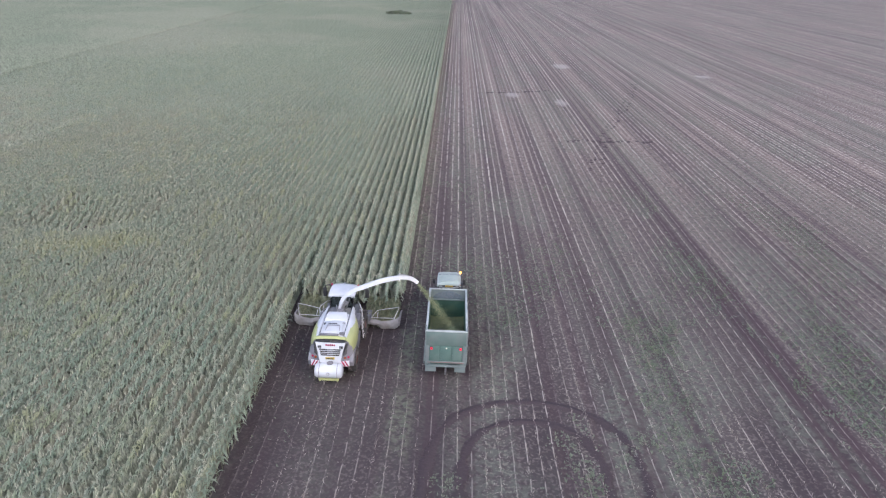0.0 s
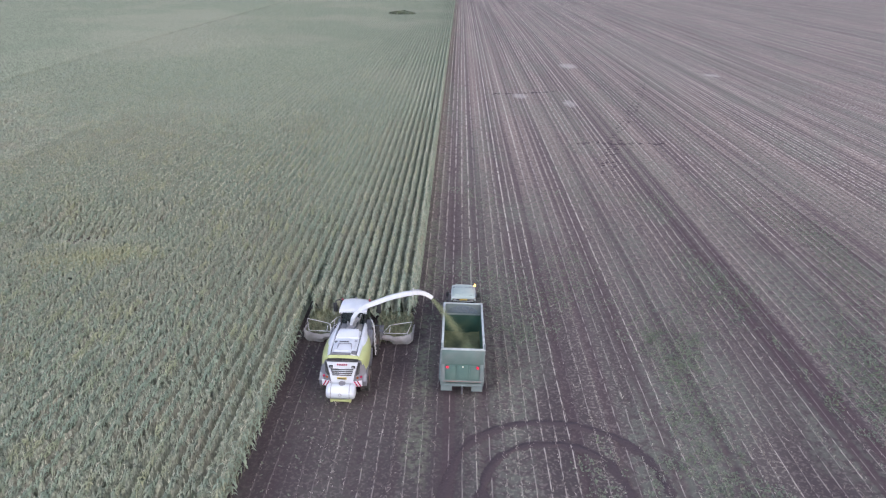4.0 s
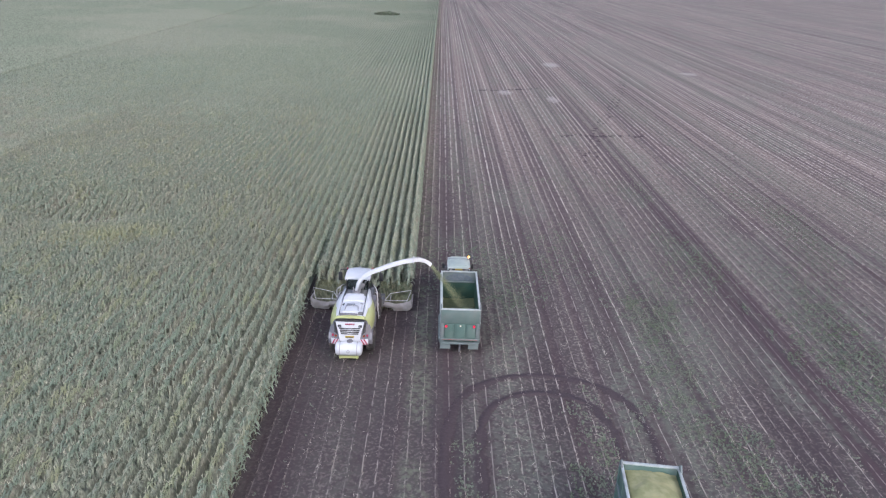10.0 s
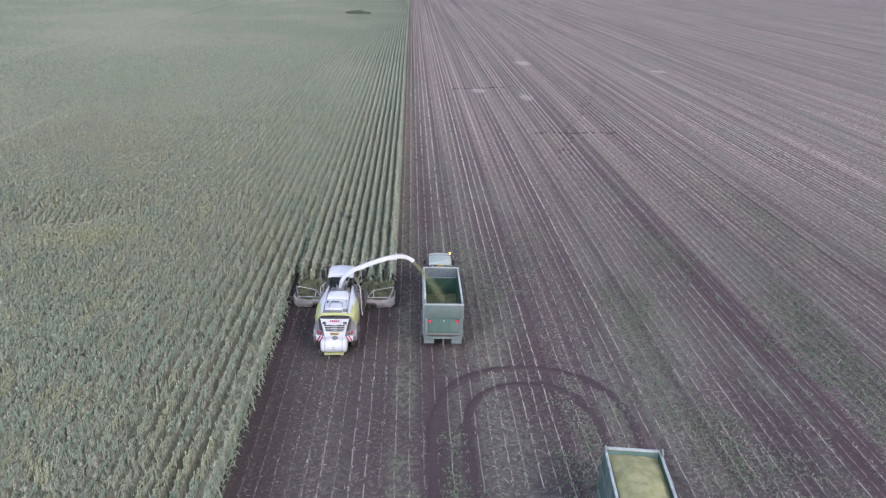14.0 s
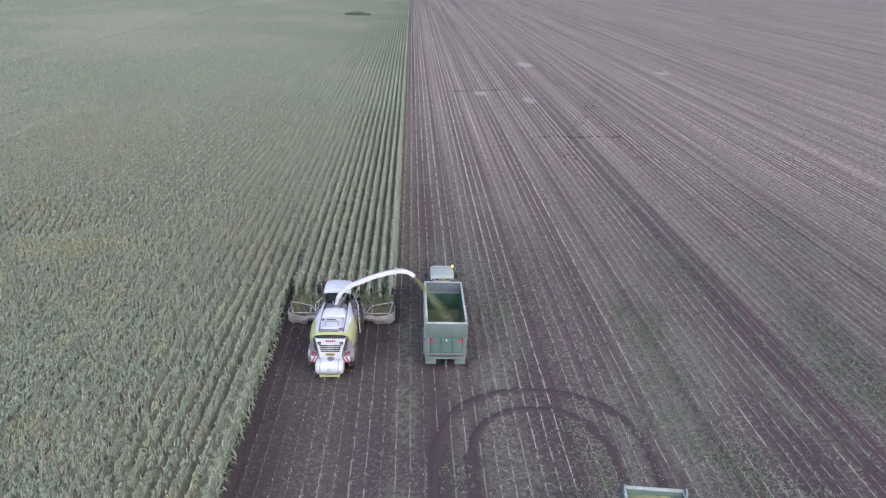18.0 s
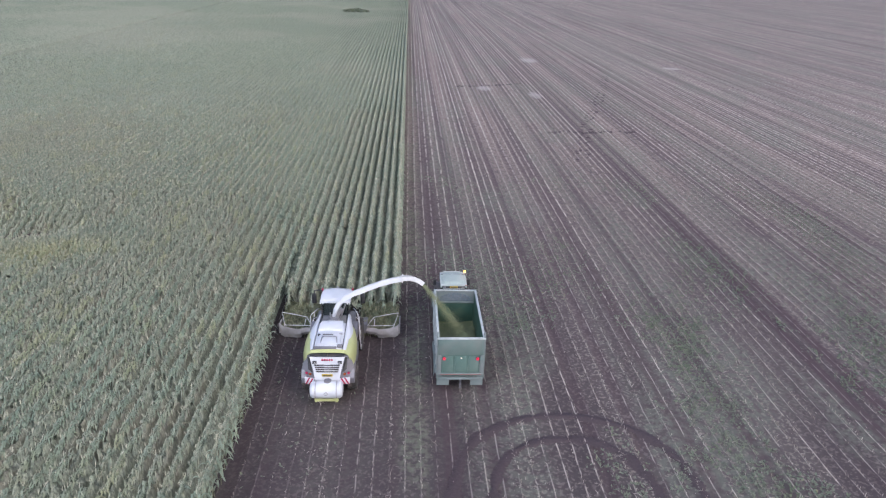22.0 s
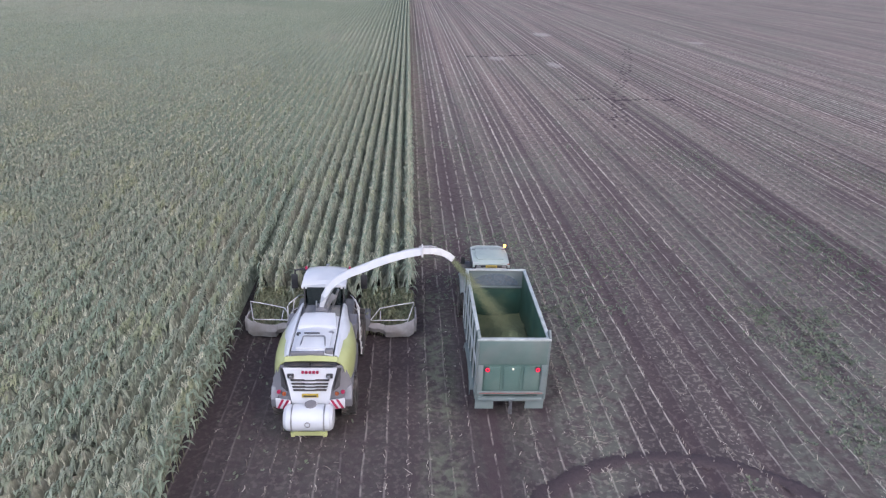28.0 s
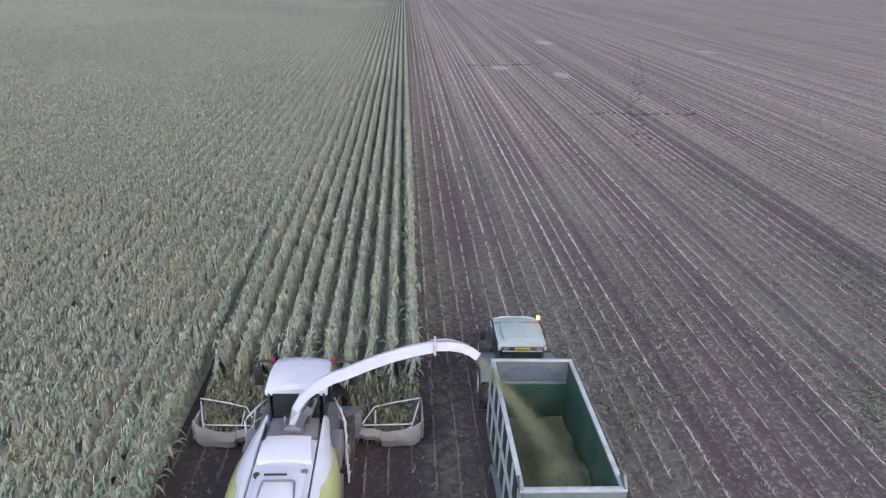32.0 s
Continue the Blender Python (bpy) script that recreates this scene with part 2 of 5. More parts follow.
    for sx, sy, rx, ry in ((33.4, 130.0, 2.2, 4.2), (18.2, 90.0, 1.4, 2.6), (66.0, 122.0, 2.2, 2.0), (27.0, 84.0, 1.2, 3.0)):
        d = k.math("ADD", k.math("POWER", k.math("DIVIDE", k.math("SUBTRACT", x, sx), rx), 2.0), k.math("POWER", k.math("DIVIDE", k.math("SUBTRACT", y, sy), ry), 2.0))
        d = k.math("ADD", d, k.math("MULTIPLY", k.math("SUBTRACT", k.noise(0.8, 4.0), 0.5), 2.2))
        base = k.mix(k.math("MULTIPLY", k.math("SUBTRACT", 1.0, k.step(d, 0.0, 1.5)), 0.50), base, (0.42, 0.395, 0.36))
    k.bump(k.math("ADD", k.math("ADD", fine, clod), k.math("MULTIPLY", row, 0.5)), 0.7, 0.07)
    return k.done(base, 0.85)


RUTS = (6.35, 8.45, 13.60, 15.90, 18.4, 21.6, 28.9, 30.4, 36.4, 38.3, 43.5, 45.4)
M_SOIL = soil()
M_WET = soil("pressed_moist_soil", True)
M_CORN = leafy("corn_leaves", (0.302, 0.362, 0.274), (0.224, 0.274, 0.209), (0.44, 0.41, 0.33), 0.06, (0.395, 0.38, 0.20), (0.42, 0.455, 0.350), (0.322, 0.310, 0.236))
M_CANOPY = canopy()
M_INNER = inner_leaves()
M_TASSEL = surface("pale_tassel", (0.46, 0.46, 0.36), (0.36, 0.36, 0.27), 3.0, 0.7, dirty=0.1)
M_STALK = surface("corn_stalk", (0.125, 0.130, 0.085), (0.16, 0.16, 0.11), 3.0, 0.6, dirty=0.1)


def straw():
    """Cut straw, every scrap bleached or weathered on its own."""
    k = Nodes("straw_stubble")
    rnd = k.node("ShaderNodeNewGeometry").outputs["Random Per Island"]
    c = k.mix(k.math("POWER", rnd, 1.9), (0.20, 0.17, 0.145), (0.54, 0.50, 0.435))
    c = k.mix(k.math("MULTIPLY", k.noise(30.0), 0.35), c, (0.2, 0.17, 0.13))
    return k.done(c, 0.75)


M_STUB = straw()
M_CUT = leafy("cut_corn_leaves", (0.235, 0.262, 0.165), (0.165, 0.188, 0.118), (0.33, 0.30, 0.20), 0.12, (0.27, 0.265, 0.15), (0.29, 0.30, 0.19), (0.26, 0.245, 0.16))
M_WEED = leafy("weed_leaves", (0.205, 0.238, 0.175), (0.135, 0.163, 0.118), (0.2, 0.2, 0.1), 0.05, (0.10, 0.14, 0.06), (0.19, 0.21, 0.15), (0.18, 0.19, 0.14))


# ---- ground ----
def spread(parts):
    out = []
    for a, b, d in parts:
        out += list(np.arange(a, b, d))
    return np.array(out + [parts[-1][1]])


def sheet(name, xs, ys, z, material):
    gx, gy = np.meshgrid(xs, ys)
    co = np.stack([gx, gy, z(gx, gy)], -1).reshape(-1, 3)
    n, m = len(xs), len(ys)
    i = np.arange(n * m).reshape(m, n)
    quads = np.stack([i[:-1, :-1], i[:-1, 1:], i[1:, 1:], i[1:, :-1]], -1).reshape(-1, 4)
    return new(name, quad_mesh(name, co, quads, material))


def quad_mesh(name, co, quads, material):
    me = bpy.data.meshes.new(name)
    me.vertices.add(len(co))
    me.vertices.foreach_set("co", np.ascontiguousarray(co, dtype=np.float32).ravel())
    me.loops.add(quads.size)
    me.loops.foreach_set("vertex_index", quads.astype(np.int32).ravel())
    me.polygons.add(len(quads))
    me.polygons.foreach_set("loop_start", np.arange(len(quads), dtype=np.int32) * quads.shape[1])
    me.update(calc_edges=True)
    me.materials.append(material)
    return me


def soil_height(x, y):
    ridge = 0.025 * np.cos(2 * np.pi * (x / 0.75 - 0.5))
    fade = np.clip((120 - y) / 40, 0, 1) * np.clip((62 - np.abs(x)) / 8, 0, 1)
    cut = sum(np.exp(-((x - r) / 0.22) ** 2) for r in RUTS)
    return fade * (ridge - 0.06 * cut) - 0.03


XS = spread(((-2400, -400, 250), (-400, -60, 20), (-60, -5, 1.0), (-5, 56, 0.125), (56, 120, 2.0), (120, 400, 20), (400, 2400, 250)))
YS = spread(((-400, -40, 40), (-40, 130, 1.25), (130, 400, 10), (400, 2900, 200)))
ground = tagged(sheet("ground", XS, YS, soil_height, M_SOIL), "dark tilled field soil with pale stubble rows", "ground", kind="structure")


# ---- standing corn ----
def corn_leaves(base, top, leaf, per, seg, rng, along=0.65, slim=1.0):
    """Arching leaf blades for many plants at once: base is an (n, 2) array of plant feet."""
    count = len(base)
    n = count * per
    foot = np.repeat(base, per, 0)
    height = np.repeat(top, per)
    lengthwise = rng.uniform(0, 1, n) < along
    az = np.where(lengthwise, rng.choice([-1.0, 1.0], n) * np.pi / 2 + rng.normal(0, 0.30, n), rng.uniform(0, 2 * np.pi, n))
    k = np.tile(np.arange(per) / max(per - 1, 1), count)
    z0 = height * (0.77 + 0.15 * k ** 0.7) + rng.normal(0, 0.03, n)
    length = leaf * rng.uniform(0.8, 1.15, n) * (1.15 - 0.40 * k) * np.where(lengthwise, 1.0, 0.85)
    rise = rng.uniform(0.30, 0.75, n) + 0.3 * k
    width = rng.uniform(0.022, 0.043, n) * (leaf / 0.62) * slim
    s = np.linspace(0, 1, seg + 1)
    out = length[:, None] * 0.80 * (s - 0.12 * s ** 3) * np.where(lengthwise, 0.9, 0.25 + 0.50 * np.abs(np.sin(az)))[:, None]
    up = length[:, None] * (rise[:, None] * s - (0.62 + 0.55 * rise[:, None]) * s ** 2)
    cx = foot[:, :1] + np.cos(az)[:, None] * out
    cy = foot[:, 1:] + np.sin(az)[:, None] * out
    cz = z0[:, None] + up
    w = width[:, None] * np.array([0.6] + [1.0] * (seg - 1) + [0.12])
    tilt = rng.uniform(-0.5, 0.5, n)[:, None]
    sx, sy = -np.sin(az)[:, None] * w, np.cos(az)[:, None] * w
    a = np.stack([cx + sx, cy + sy, cz + tilt * w], -1)
    b = np.stack([cx - sx, cy - sy, cz - tilt * w], -1)
    co = np.stack([a, b], 2).reshape(-1, 3)
    start = (np.arange(n) * (seg + 1) * 2)[:, None, None]
    j = (np.arange(seg) * 2)[None, :, None]
    quads = (start + j + np.array([0, 1, 3, 2])[None, None, :]).reshape(-1, 4)
    return co, quads


def tassels(base, top, rng, per=2, size=0.16):
    n = len(base) * per
    foot, h = np.repeat(base, per, 0), np.repeat(top, per)
    az, lean = rng.uniform(0, 2 * np.pi, n), rng.uniform(0.1, 1.1, n)
    d = np.stack([np.cos(az) * lean, np.sin(az) * lean, np.ones(n)], -1) * (size * rng.uniform(0.7, 1.3, n))[:, None]
    p = np.concatenate([foot, (h * 0.97)[:, None]], 1)
    side = np.stack([-np.sin(az), np.cos(az), np.zeros(n)], -1) * 0.012 * (size / 0.16)
    co = np.stack([p - side, p + side, p + d + side * 0.5, p + d - side * 0.5], 1).reshape(-1, 3)
    return co, np.arange(4 * n).reshape(n, 4)


def plants(x_rows, y0, y1, step, rng):
    pts = []
    for x in x_rows:
        y = np.arange(y0, y1, step) + rng.uniform(-0.4, 0.4, int(np.ceil((y1 - y0) / step))) * step
        y = y + 0.055 * np.sin(y * (12.5 + 2.6 * np.sin(x * 2.3)) + x * 3.2)
        pts.append(np.stack([x + rng.normal(0, 0.03, len(y)) + 0.03 * np.sin(y * 0.9 + x * 5.1), y], -1))
    return np.concatenate(pts)


def standing(p):
    """Ahead of the header the strip still stands; behind it only the corn beyond the cut edge."""
    return (p[:, 0] < -3.75) | (p[:, 1] > 1.4)


def stand_height(p, rng):
    """Plant height, with a trampled hollow and slow swells over the field."""
    swell = 0.10 * np.sin(p[:, 0] * 0.21 + p[:, 1] * 0.05) + 0.08 * np.sin(p[:, 1] * 0.13 + p[:, 0] * 0.07)
    dip = 1.55 * np.exp(-((p[:, 0] + 26.5) / 4.8) ** 2 - ((p[:, 1] - 14.4) / 3.3) ** 2)
    bent = np.where((np.abs(p[:, 0]) < 3.7) & (p[:, 1] < 2.4), 0.55 * (2.4 - p[:, 1]), 0.0)
    row = np.round(p[:, 0] / 0.75)
    tuft = 0.08 * np.sin(p[:, 1] * (12.5 + 2.6 * np.sin(row * 1.7)) + row * 2.4) + 0.07 * np.sin(p[:, 1] * (5.7 + 1.3 * np.sin(row * 2.9)) + row * 4.1)
    gap = np.where(rng.uniform(0, 1, len(p)) < 0.035, rng.uniform(0.3, 0.9, len(p)), 0.0)
    return rng.normal(2.35, 0.05, len(p)) + swell + 1.0 * tuft - gap - 1.25 * dip - bent


CORN_LABEL = "standing grey-green maize in straight rows"


def corn(rows, y0, y1, step, leaf, per, seg, seed, tuft=2, label=CORN_LABEL, along=0.65, fade=(0.0, 0.0)):
    rng = np.random.default_rng(seed)
    p = plants(rows, y0, y1, step, rng)
    p = p[(p[:, 1] >= y0 + fade[0] * rng.uniform(0, 1, len(p))) & (p[:, 1] <= y1 - fade[1] * rng.uniform(0, 1, len(p)))]
    p = p[standing(p) & (p[:, 1] < 75 + 85 * rng.uniform(0, 1, len(p))) & (rng.uniform(0, 1, len(p)) < np.clip((p[:, 0] + 100.0) / 55.0, 0.2, 1.0))]
    top = stand_height(p, rng)
    co, quads = corn_leaves(p, top, leaf, per, seg, rng, along)
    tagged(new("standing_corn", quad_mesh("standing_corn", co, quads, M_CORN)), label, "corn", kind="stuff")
    if tuft:
        co, quads = tassels(p, top, rng, tuft, 0.15)
        tagged(new("corn_tassels", quad_mesh("corn_tassels", co, quads, M_TASSEL)), "pale dry tassels above the standing maize", "corn", kind="stuff")


ROWS_NEAR = 0.375 + 0.75 * np.arange(-60, 5)
ROWS_FAR = 0.375 + 0.75 * np.arange(-190, -120)
corn(ROWS_NEAR, -30, 24, 0.20, 0.50, 9, 3, 1, 3, along=0.64, fade=(0, 12))
corn(ROWS_NEAR, 12, 66, 0.18, 0.50, 6, 2, 6, 6, along=0.86, fade=(12, 36))
ROWS_MID = 0.375 + 0.75 * np.arange(-120, -60)
corn(ROWS_NEAR, 30, 163, 0.25, 0.42, 3, 2, 2, 1, along=0.97, fade=(36, 0))
corn(ROWS_NEAR[:56], -75, -30, 0.36, 0.70, 4, 2, 5, 1, along=0.93)
corn(ROWS_MID, -10, 163, 0.30, 0.52, 3, 2, 4, 1, along=0.97)
corn(ROWS_FAR, -10, 163, 0.80, 0.75, 3, 2, 3, 1, along=0.97, label="standing grey-green maize towards the far side")


def inner_mass(rows, y0, y1, seed, step=0.21, wide=1.0, sunk=1.75, rough=0.11, below=0.58):
    """The dense inner stems and leaves of each row, a lumpy ridge below the leaf tips."""
    rng = np.random.default_rng(seed)
    y = np.arange(y0, y1, step)
    off, low = np.array([-0.25, -0.16, -0.01, 0.15, 0.24]), np.array([sunk, 0.30, 0.0, 0.28, sunk])
    gx = (np.array(rows)[:, None] + wide * off[None]).ravel()
    gx, gy = np.meshgrid(gx, y)
    crest = np.repeat(stand_height(np.stack([gx[:, 2::5].ravel(), gy[:, 2::5].ravel()], -1), rng).reshape(len(y), -1), 5, 1)
    gx = gx + rng.normal(0, 0.045, gx.shape)
    gy = gy + rng.uniform(-0.1, 0.1, gy.shape)
    z = crest - below - np.tile(low, len(rows))[None] + rng.normal(0, rough, gx.shape)
    n, m = gx.shape[1], gx.shape[0]
    i = np.arange(n * m).reshape(m, n)
    quads = np.stack([i[:-1, :-1], i[:-1, 1:], i[1:, 1:], i[1:, :-1]], -1)
    quads = quads.reshape(-1, 4)
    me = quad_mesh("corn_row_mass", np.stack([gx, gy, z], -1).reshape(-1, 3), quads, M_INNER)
    me.polygons.foreach_set("use_smooth", [True] * len(me.polygons))
    tagged(new("corn_row_mass", me), "dense inner leaves and stems of the maize rows", "corn", kind="stuff")


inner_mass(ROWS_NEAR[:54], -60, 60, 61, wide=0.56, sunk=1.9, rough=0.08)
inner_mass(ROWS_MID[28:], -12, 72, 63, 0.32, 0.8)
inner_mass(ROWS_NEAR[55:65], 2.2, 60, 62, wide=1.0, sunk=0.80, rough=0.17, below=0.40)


def drawn_in():
    """Cut plants toppling into the header, a loose tangle of leaves over the drums."""
    rng = np.random.default_rng(41)
    n = 1500
    p = np.stack([rng.choice([-1.0, 1.0], n) * rng.uniform(1.35, 3.5, n), rng.uniform(0.25, 2.0, n)], -1)
    top = np.clip(rng.normal(0.50, 0.13, n) + 0.45 * p[:, 1], 0.40, 1.45)
    co, quads = corn_leaves(p, top, 0.72, 8, 3, rng, 0.15, 0.6)
    co = co + rng.normal(0, 0.022, co.shape)
    tagged(new("cut_corn", quad_mesh("cut_corn", co, quads, M_CUT)), "cut maize plants toppling onto the header drums", "corn", kind="stuff")


drawn_in()


FAR_SPLIT = -75.0


def far_rows(x, y):
    """Row tops and gaps of the corn too far off to show single plants."""
    u = np.abs(x / 0.75 - 0.5 - np.round(x / 0.75 - 0.5)) * 2
    r = np.random.default_rng(9).normal(0, 0.10, x.shape)
    fall = np.where(x > FAR_SPLIT, (1.7 - 0.75 * np.clip((x + 14.0) / 8.0, 0, 1)) * np.clip((u - 0.38) / 0.40, 0, 1), 0.55 * u)
    inner = np.clip((x + 70.0) / 30.0, 0, 1)
    sink = (0.40 * (1.0 - np.clip((y - 50.0) / 60.0, 0, 1)) + 1.50 * inner * (1.0 - np.clip((y - 10.0) / 40.0, 0, 1))) * np.clip((x + 142.5) / 20.0, 0, 1)
    sink = sink + inner * np.where((x > -4.4) & (y < 4.5), 4.0, 0.4 * np.clip((20.0 - y) / 15.0, 0, 1) - 0.9 * np.clip((x + 13.0) / 6.0, 0, 1) * np.clip((50.0 - y) / 20.0, 0, 1))
    return np.where(x > 3.71, -0.5, (2.42 - fall + r) - sink) - np.where((x > 3.71) & (y < 60), 1.5, 0.0)


ridge_x = (0.375 + 0.75 * np.arange(-100, 5)[:, None] + np.array([-0.32, -0.19, 0.19, 0.32])[None]).ravel()
ridge_y = spread(((-60, 2, 4.0), (2, 12, 2.0), (12, 60, 3.0), (60, 170, 1.2), (170, 330, 2.5), (330, 520, 5.0)))
tagged(sheet("far_corn", np.append(ridge_x, (3.70, 3.72)), ridge_y, far_rows, M_CANOPY), "distant maize rows merging into one canopy", "corn", kind="stuff")
tagged(sheet("far_corn", np.append(np.arange(-142.5, ridge_x[0] - 0.05, 0.375), ridge_x[0]), ridge_y, far_rows, M_CANOPY), "distant maize rows merging into one canopy", "corn", kind="stuff")
tagged(sheet("far_corn", np.arange(-600.0, -142.4, 0.375), spread(((-60, 150, 10.0), (150, 520, 5.0))), far_rows, M_CANOPY), "distant maize rows merging into one canopy", "corn", kind="stuff")
bumpy = lambda x, y: 2.0 + 0.25 * np.sin(x * 0.05) + np.random.default_rng(4).normal(0, 0.15, x.shape)
tagged(sheet("far_corn", spread(((-1400, -600, 40),)), spread(((-60, 1400, 40),)), bumpy, M_CANOPY), "distant maize rows merging into one canopy", "corn", kind="stuff")
tagged(sheet("far_corn", spread(((-600, 3.75, 5.0),)), spread(((520, 1400, 40),)), bumpy, M_CANOPY), "distant maize rows merging into one canopy", "corn", kind="stuff")


def thicket(x, y, rx, ry, seed):
    """A dark clump of tall weeds standing a little over the corn."""
    rng = np.random.default_rng(seed)
    n = 5000
    a, r = rng.uniform(0, 2 * np.pi, n), np.sqrt(rng.uniform(0, 1, n))
    c = np.stack([x + np.cos(a) * r * rx, y + np.sin(a) * r * ry, rng.uniform(0.3, 1, n) * (3.0 - 0.9 * r)], -1)
    d, e = rng.normal(0, 0.28, (n, 3)), rng.normal(0, 0.28, (n, 3))
    co = np.stack([c - d, c - e, c + d, c + e], 1).reshape(-1, 3)
    tagged(new("weed_thicket", quad_mesh("weed_thicket", co, np.arange(4 * n).reshape(n, 4), M_WEED)), "dark clump of tall weeds in the distant maize", "weeds", kind="stuff")


thicket(-17.0, 245.0, 5.0, 3.0, 31)


# ---- stubble, straw litter and weeds on the cut ground ----
def cut_ground(p):
    return ((p[:, 0] > 3.9) | (p[:, 1] < 0.6)) & (p[:, 0] > -3.7)


def smooth_noise(p, sx, sy, off):
    return np.array([noise.noise(Vector((a * sx, b * sy, off))) for a, b in p])


def stubble():
    rng = np.random.default_rng(21)
    rows = 0.375 + 0.75 * np.arange(-5, 76)
    pts = []
    for x in rows:
        far_end = 62.0 if x < 32 else 40.0
        n = int((far_end + 34) / 0.125)
        y = np.linspace(-34, far_end, n) + rng.uniform(-0.05, 0.05, n)
        drift = 0.05 * np.sin(y * 0.21 + x * 3.1) + 0.03 * np.sin(y * 0.7 + x)
        pts.append(np.stack([x + drift + rng.normal(0, 0.014, n), y], -1))
    p = np.concatenate(pts)
    p = p[cut_ground(p)]
    row_no = np.round((p[:, 0] - 0.375) / 0.75).astype(int) + 5
    dense = np.random.default_rng(77).uniform(0.3, 1.0, 90)[row_no]
    dense = np.where(np.abs(p[:, 0]) < 3.8, 0.40, np.where(p[:, 0] < 9.0, 0.7 * dense, dense))
    clump = 0.5 + 0.9 * np.sin(p[:, 1] * 0.9 + row_no * 2.3) * np.sin(p[:, 1] * 0.37 + row_no * 1.1) + 0.5 * np.sin(p[:, 1] * 4.1 + row_no)
    rut = np.min(np.abs(p[:, :1] - np.array(RUTS)[None, :]), 1) < 0.36
    p = p[(rng.uniform(0, 1, len(p)) < dense * np.clip(clump, 0.25, 1.0)) & ~(rut & (rng.uniform(0, 1, len(p)) < 0.85))]
    n = len(p)
    h, w = rng.uniform(0.07, 0.17, n), rng.uniform(0.011, 0.018, n)
    lean = rng.normal(0, 0.22, (n, 2)) * h[:, None]
    ang = rng.uniform(0, np.pi, n)
    z = soil_height(p[:, 0], p[:, 1]) - 0.01
    ring = []
    for i in range(3):
        a = ang + i * 2 * np.pi / 3
        ring.append(np.stack([np.cos(a) * w, np.sin(a) * w], -1))
    low = [np.concatenate([p + r, z[:, None]], 1) for r in ring]
    high = [np.concatenate([p + r + lean, (z + h)[:, None]], 1) for r in ring]
    co = np.stack(low + high, 1).reshape(-1, 3)
    s = (np.arange(n) * 6)[:, None, None]
    quads = (s + np.array([[0, 1, 4, 3], [1, 2, 5, 4], [2, 0, 3, 5]])[None]).reshape(-1, 4)
    tagged(new("maize_stubble", quad_mesh("maize_stubble", co, quads, M_STUB)), "pale cut maize stubble standing in rows", "stubble", kind="stuff")


def scraps(p, ln, wd, skew, rng):
    """Flat broken leaf and stalk pieces lying at p, half-length ln, half-width wd, bent once."""
    n = len(p)
    a = np.pi / 2 + rng.normal(0, skew, n)
    z = soil_height(p[:, 0], p[:, 1]) + 0.025
    d = np.stack([np.cos(a) * ln, np.sin(a) * ln, rng.normal(0, 0.18, n) * ln], -1)
    s = np.stack([-np.sin(a) * wd, np.cos(a) * wd, np.zeros(n)], -1)
    c = np.concatenate([p, (z + np.abs(d[:, 2]))[:, None]], 1)
    m = c + np.stack([rng.normal(0, 0.3, n) * ln, np.zeros(n), rng.uniform(0.0, 0.3, n) * ln], -1)
    co = np.stack([c - d - s * 0.7, c - d + s * 0.7, m + s, m - s, c + d + s * 0.4, c + d - s * 0.4], 1).reshape(-1, 3)
    st = (np.arange(n) * 6)[:, None, None]
    return co, (st + np.array([[0, 1, 2, 3], [3, 2, 4, 5]])[None]).reshape(-1, 4)


def lane_tone(x):
    """How much straw was left in each pass of the header, across the field."""
    return 0.55 + 0.30 * np.sin(x * 0.62 + 0.8) + 0.25 * np.sin(x * 1.31 + 2.0) + 0.2 * np.sin(x * 0.23 + 4.4)


def litter():
    rng = np.random.default_rng(22)
    n = 165000
    p = np.stack([rng.uniform(-3.6, 60, n), -32 + 115 * rng.uniform(0, 1, n) ** 1.2], -1)
    snap = np.round((p[:, 0] - 0.375) / 0.75) * 0.75 + 0.375
    in_row = rng.uniform(0, 1, n) < 0.6
    p[:, 0] = np.where(in_row, snap + rng.normal(0, 0.065, n), p[:, 0])
    rut = np.min(np.abs(p[:, :1] - np.array(RUTS)[None, :]), 1) < 0.40
    share = np.clip(lane_tone(p[:, 0]), 0.1, 1.0) * np.clip(0.45 + 1.3 * smooth_noise(p, 1.4, 0.8, 3.0) + 0.6 * smooth_noise(p, 0.3, 0.1, 7.0), 0.04, 1.0)
    share *= np.where(p[:, 0] < 5.0, np.where(p[:, 1] < -8.0, 0.7, 0.35), 1.0) * np.where(rut, 0.12, 1.0)
    keep = cut_ground(p) & (rng.uniform(0, 1, n) < share)
    p = p[keep]
    n = len(p)
    long = rng.uniform(0, 1, n) < 0.05
    ln = np.where(long, rng.uniform(0.12, 0.26, n), rng.uniform(0.025, 0.095, n))
    wd = np.where(long, rng.uniform(0.011, 0.020, n), rng.uniform(0.007, 0.017, n))
    co, quads = scraps(p, ln, wd, 0.9, rng)
    tagged(new("straw_litter", quad_mesh("straw_litter", co, quads, M_STUB)), "pale straw and leaf scraps on the soil", "straw", kind="stuff")


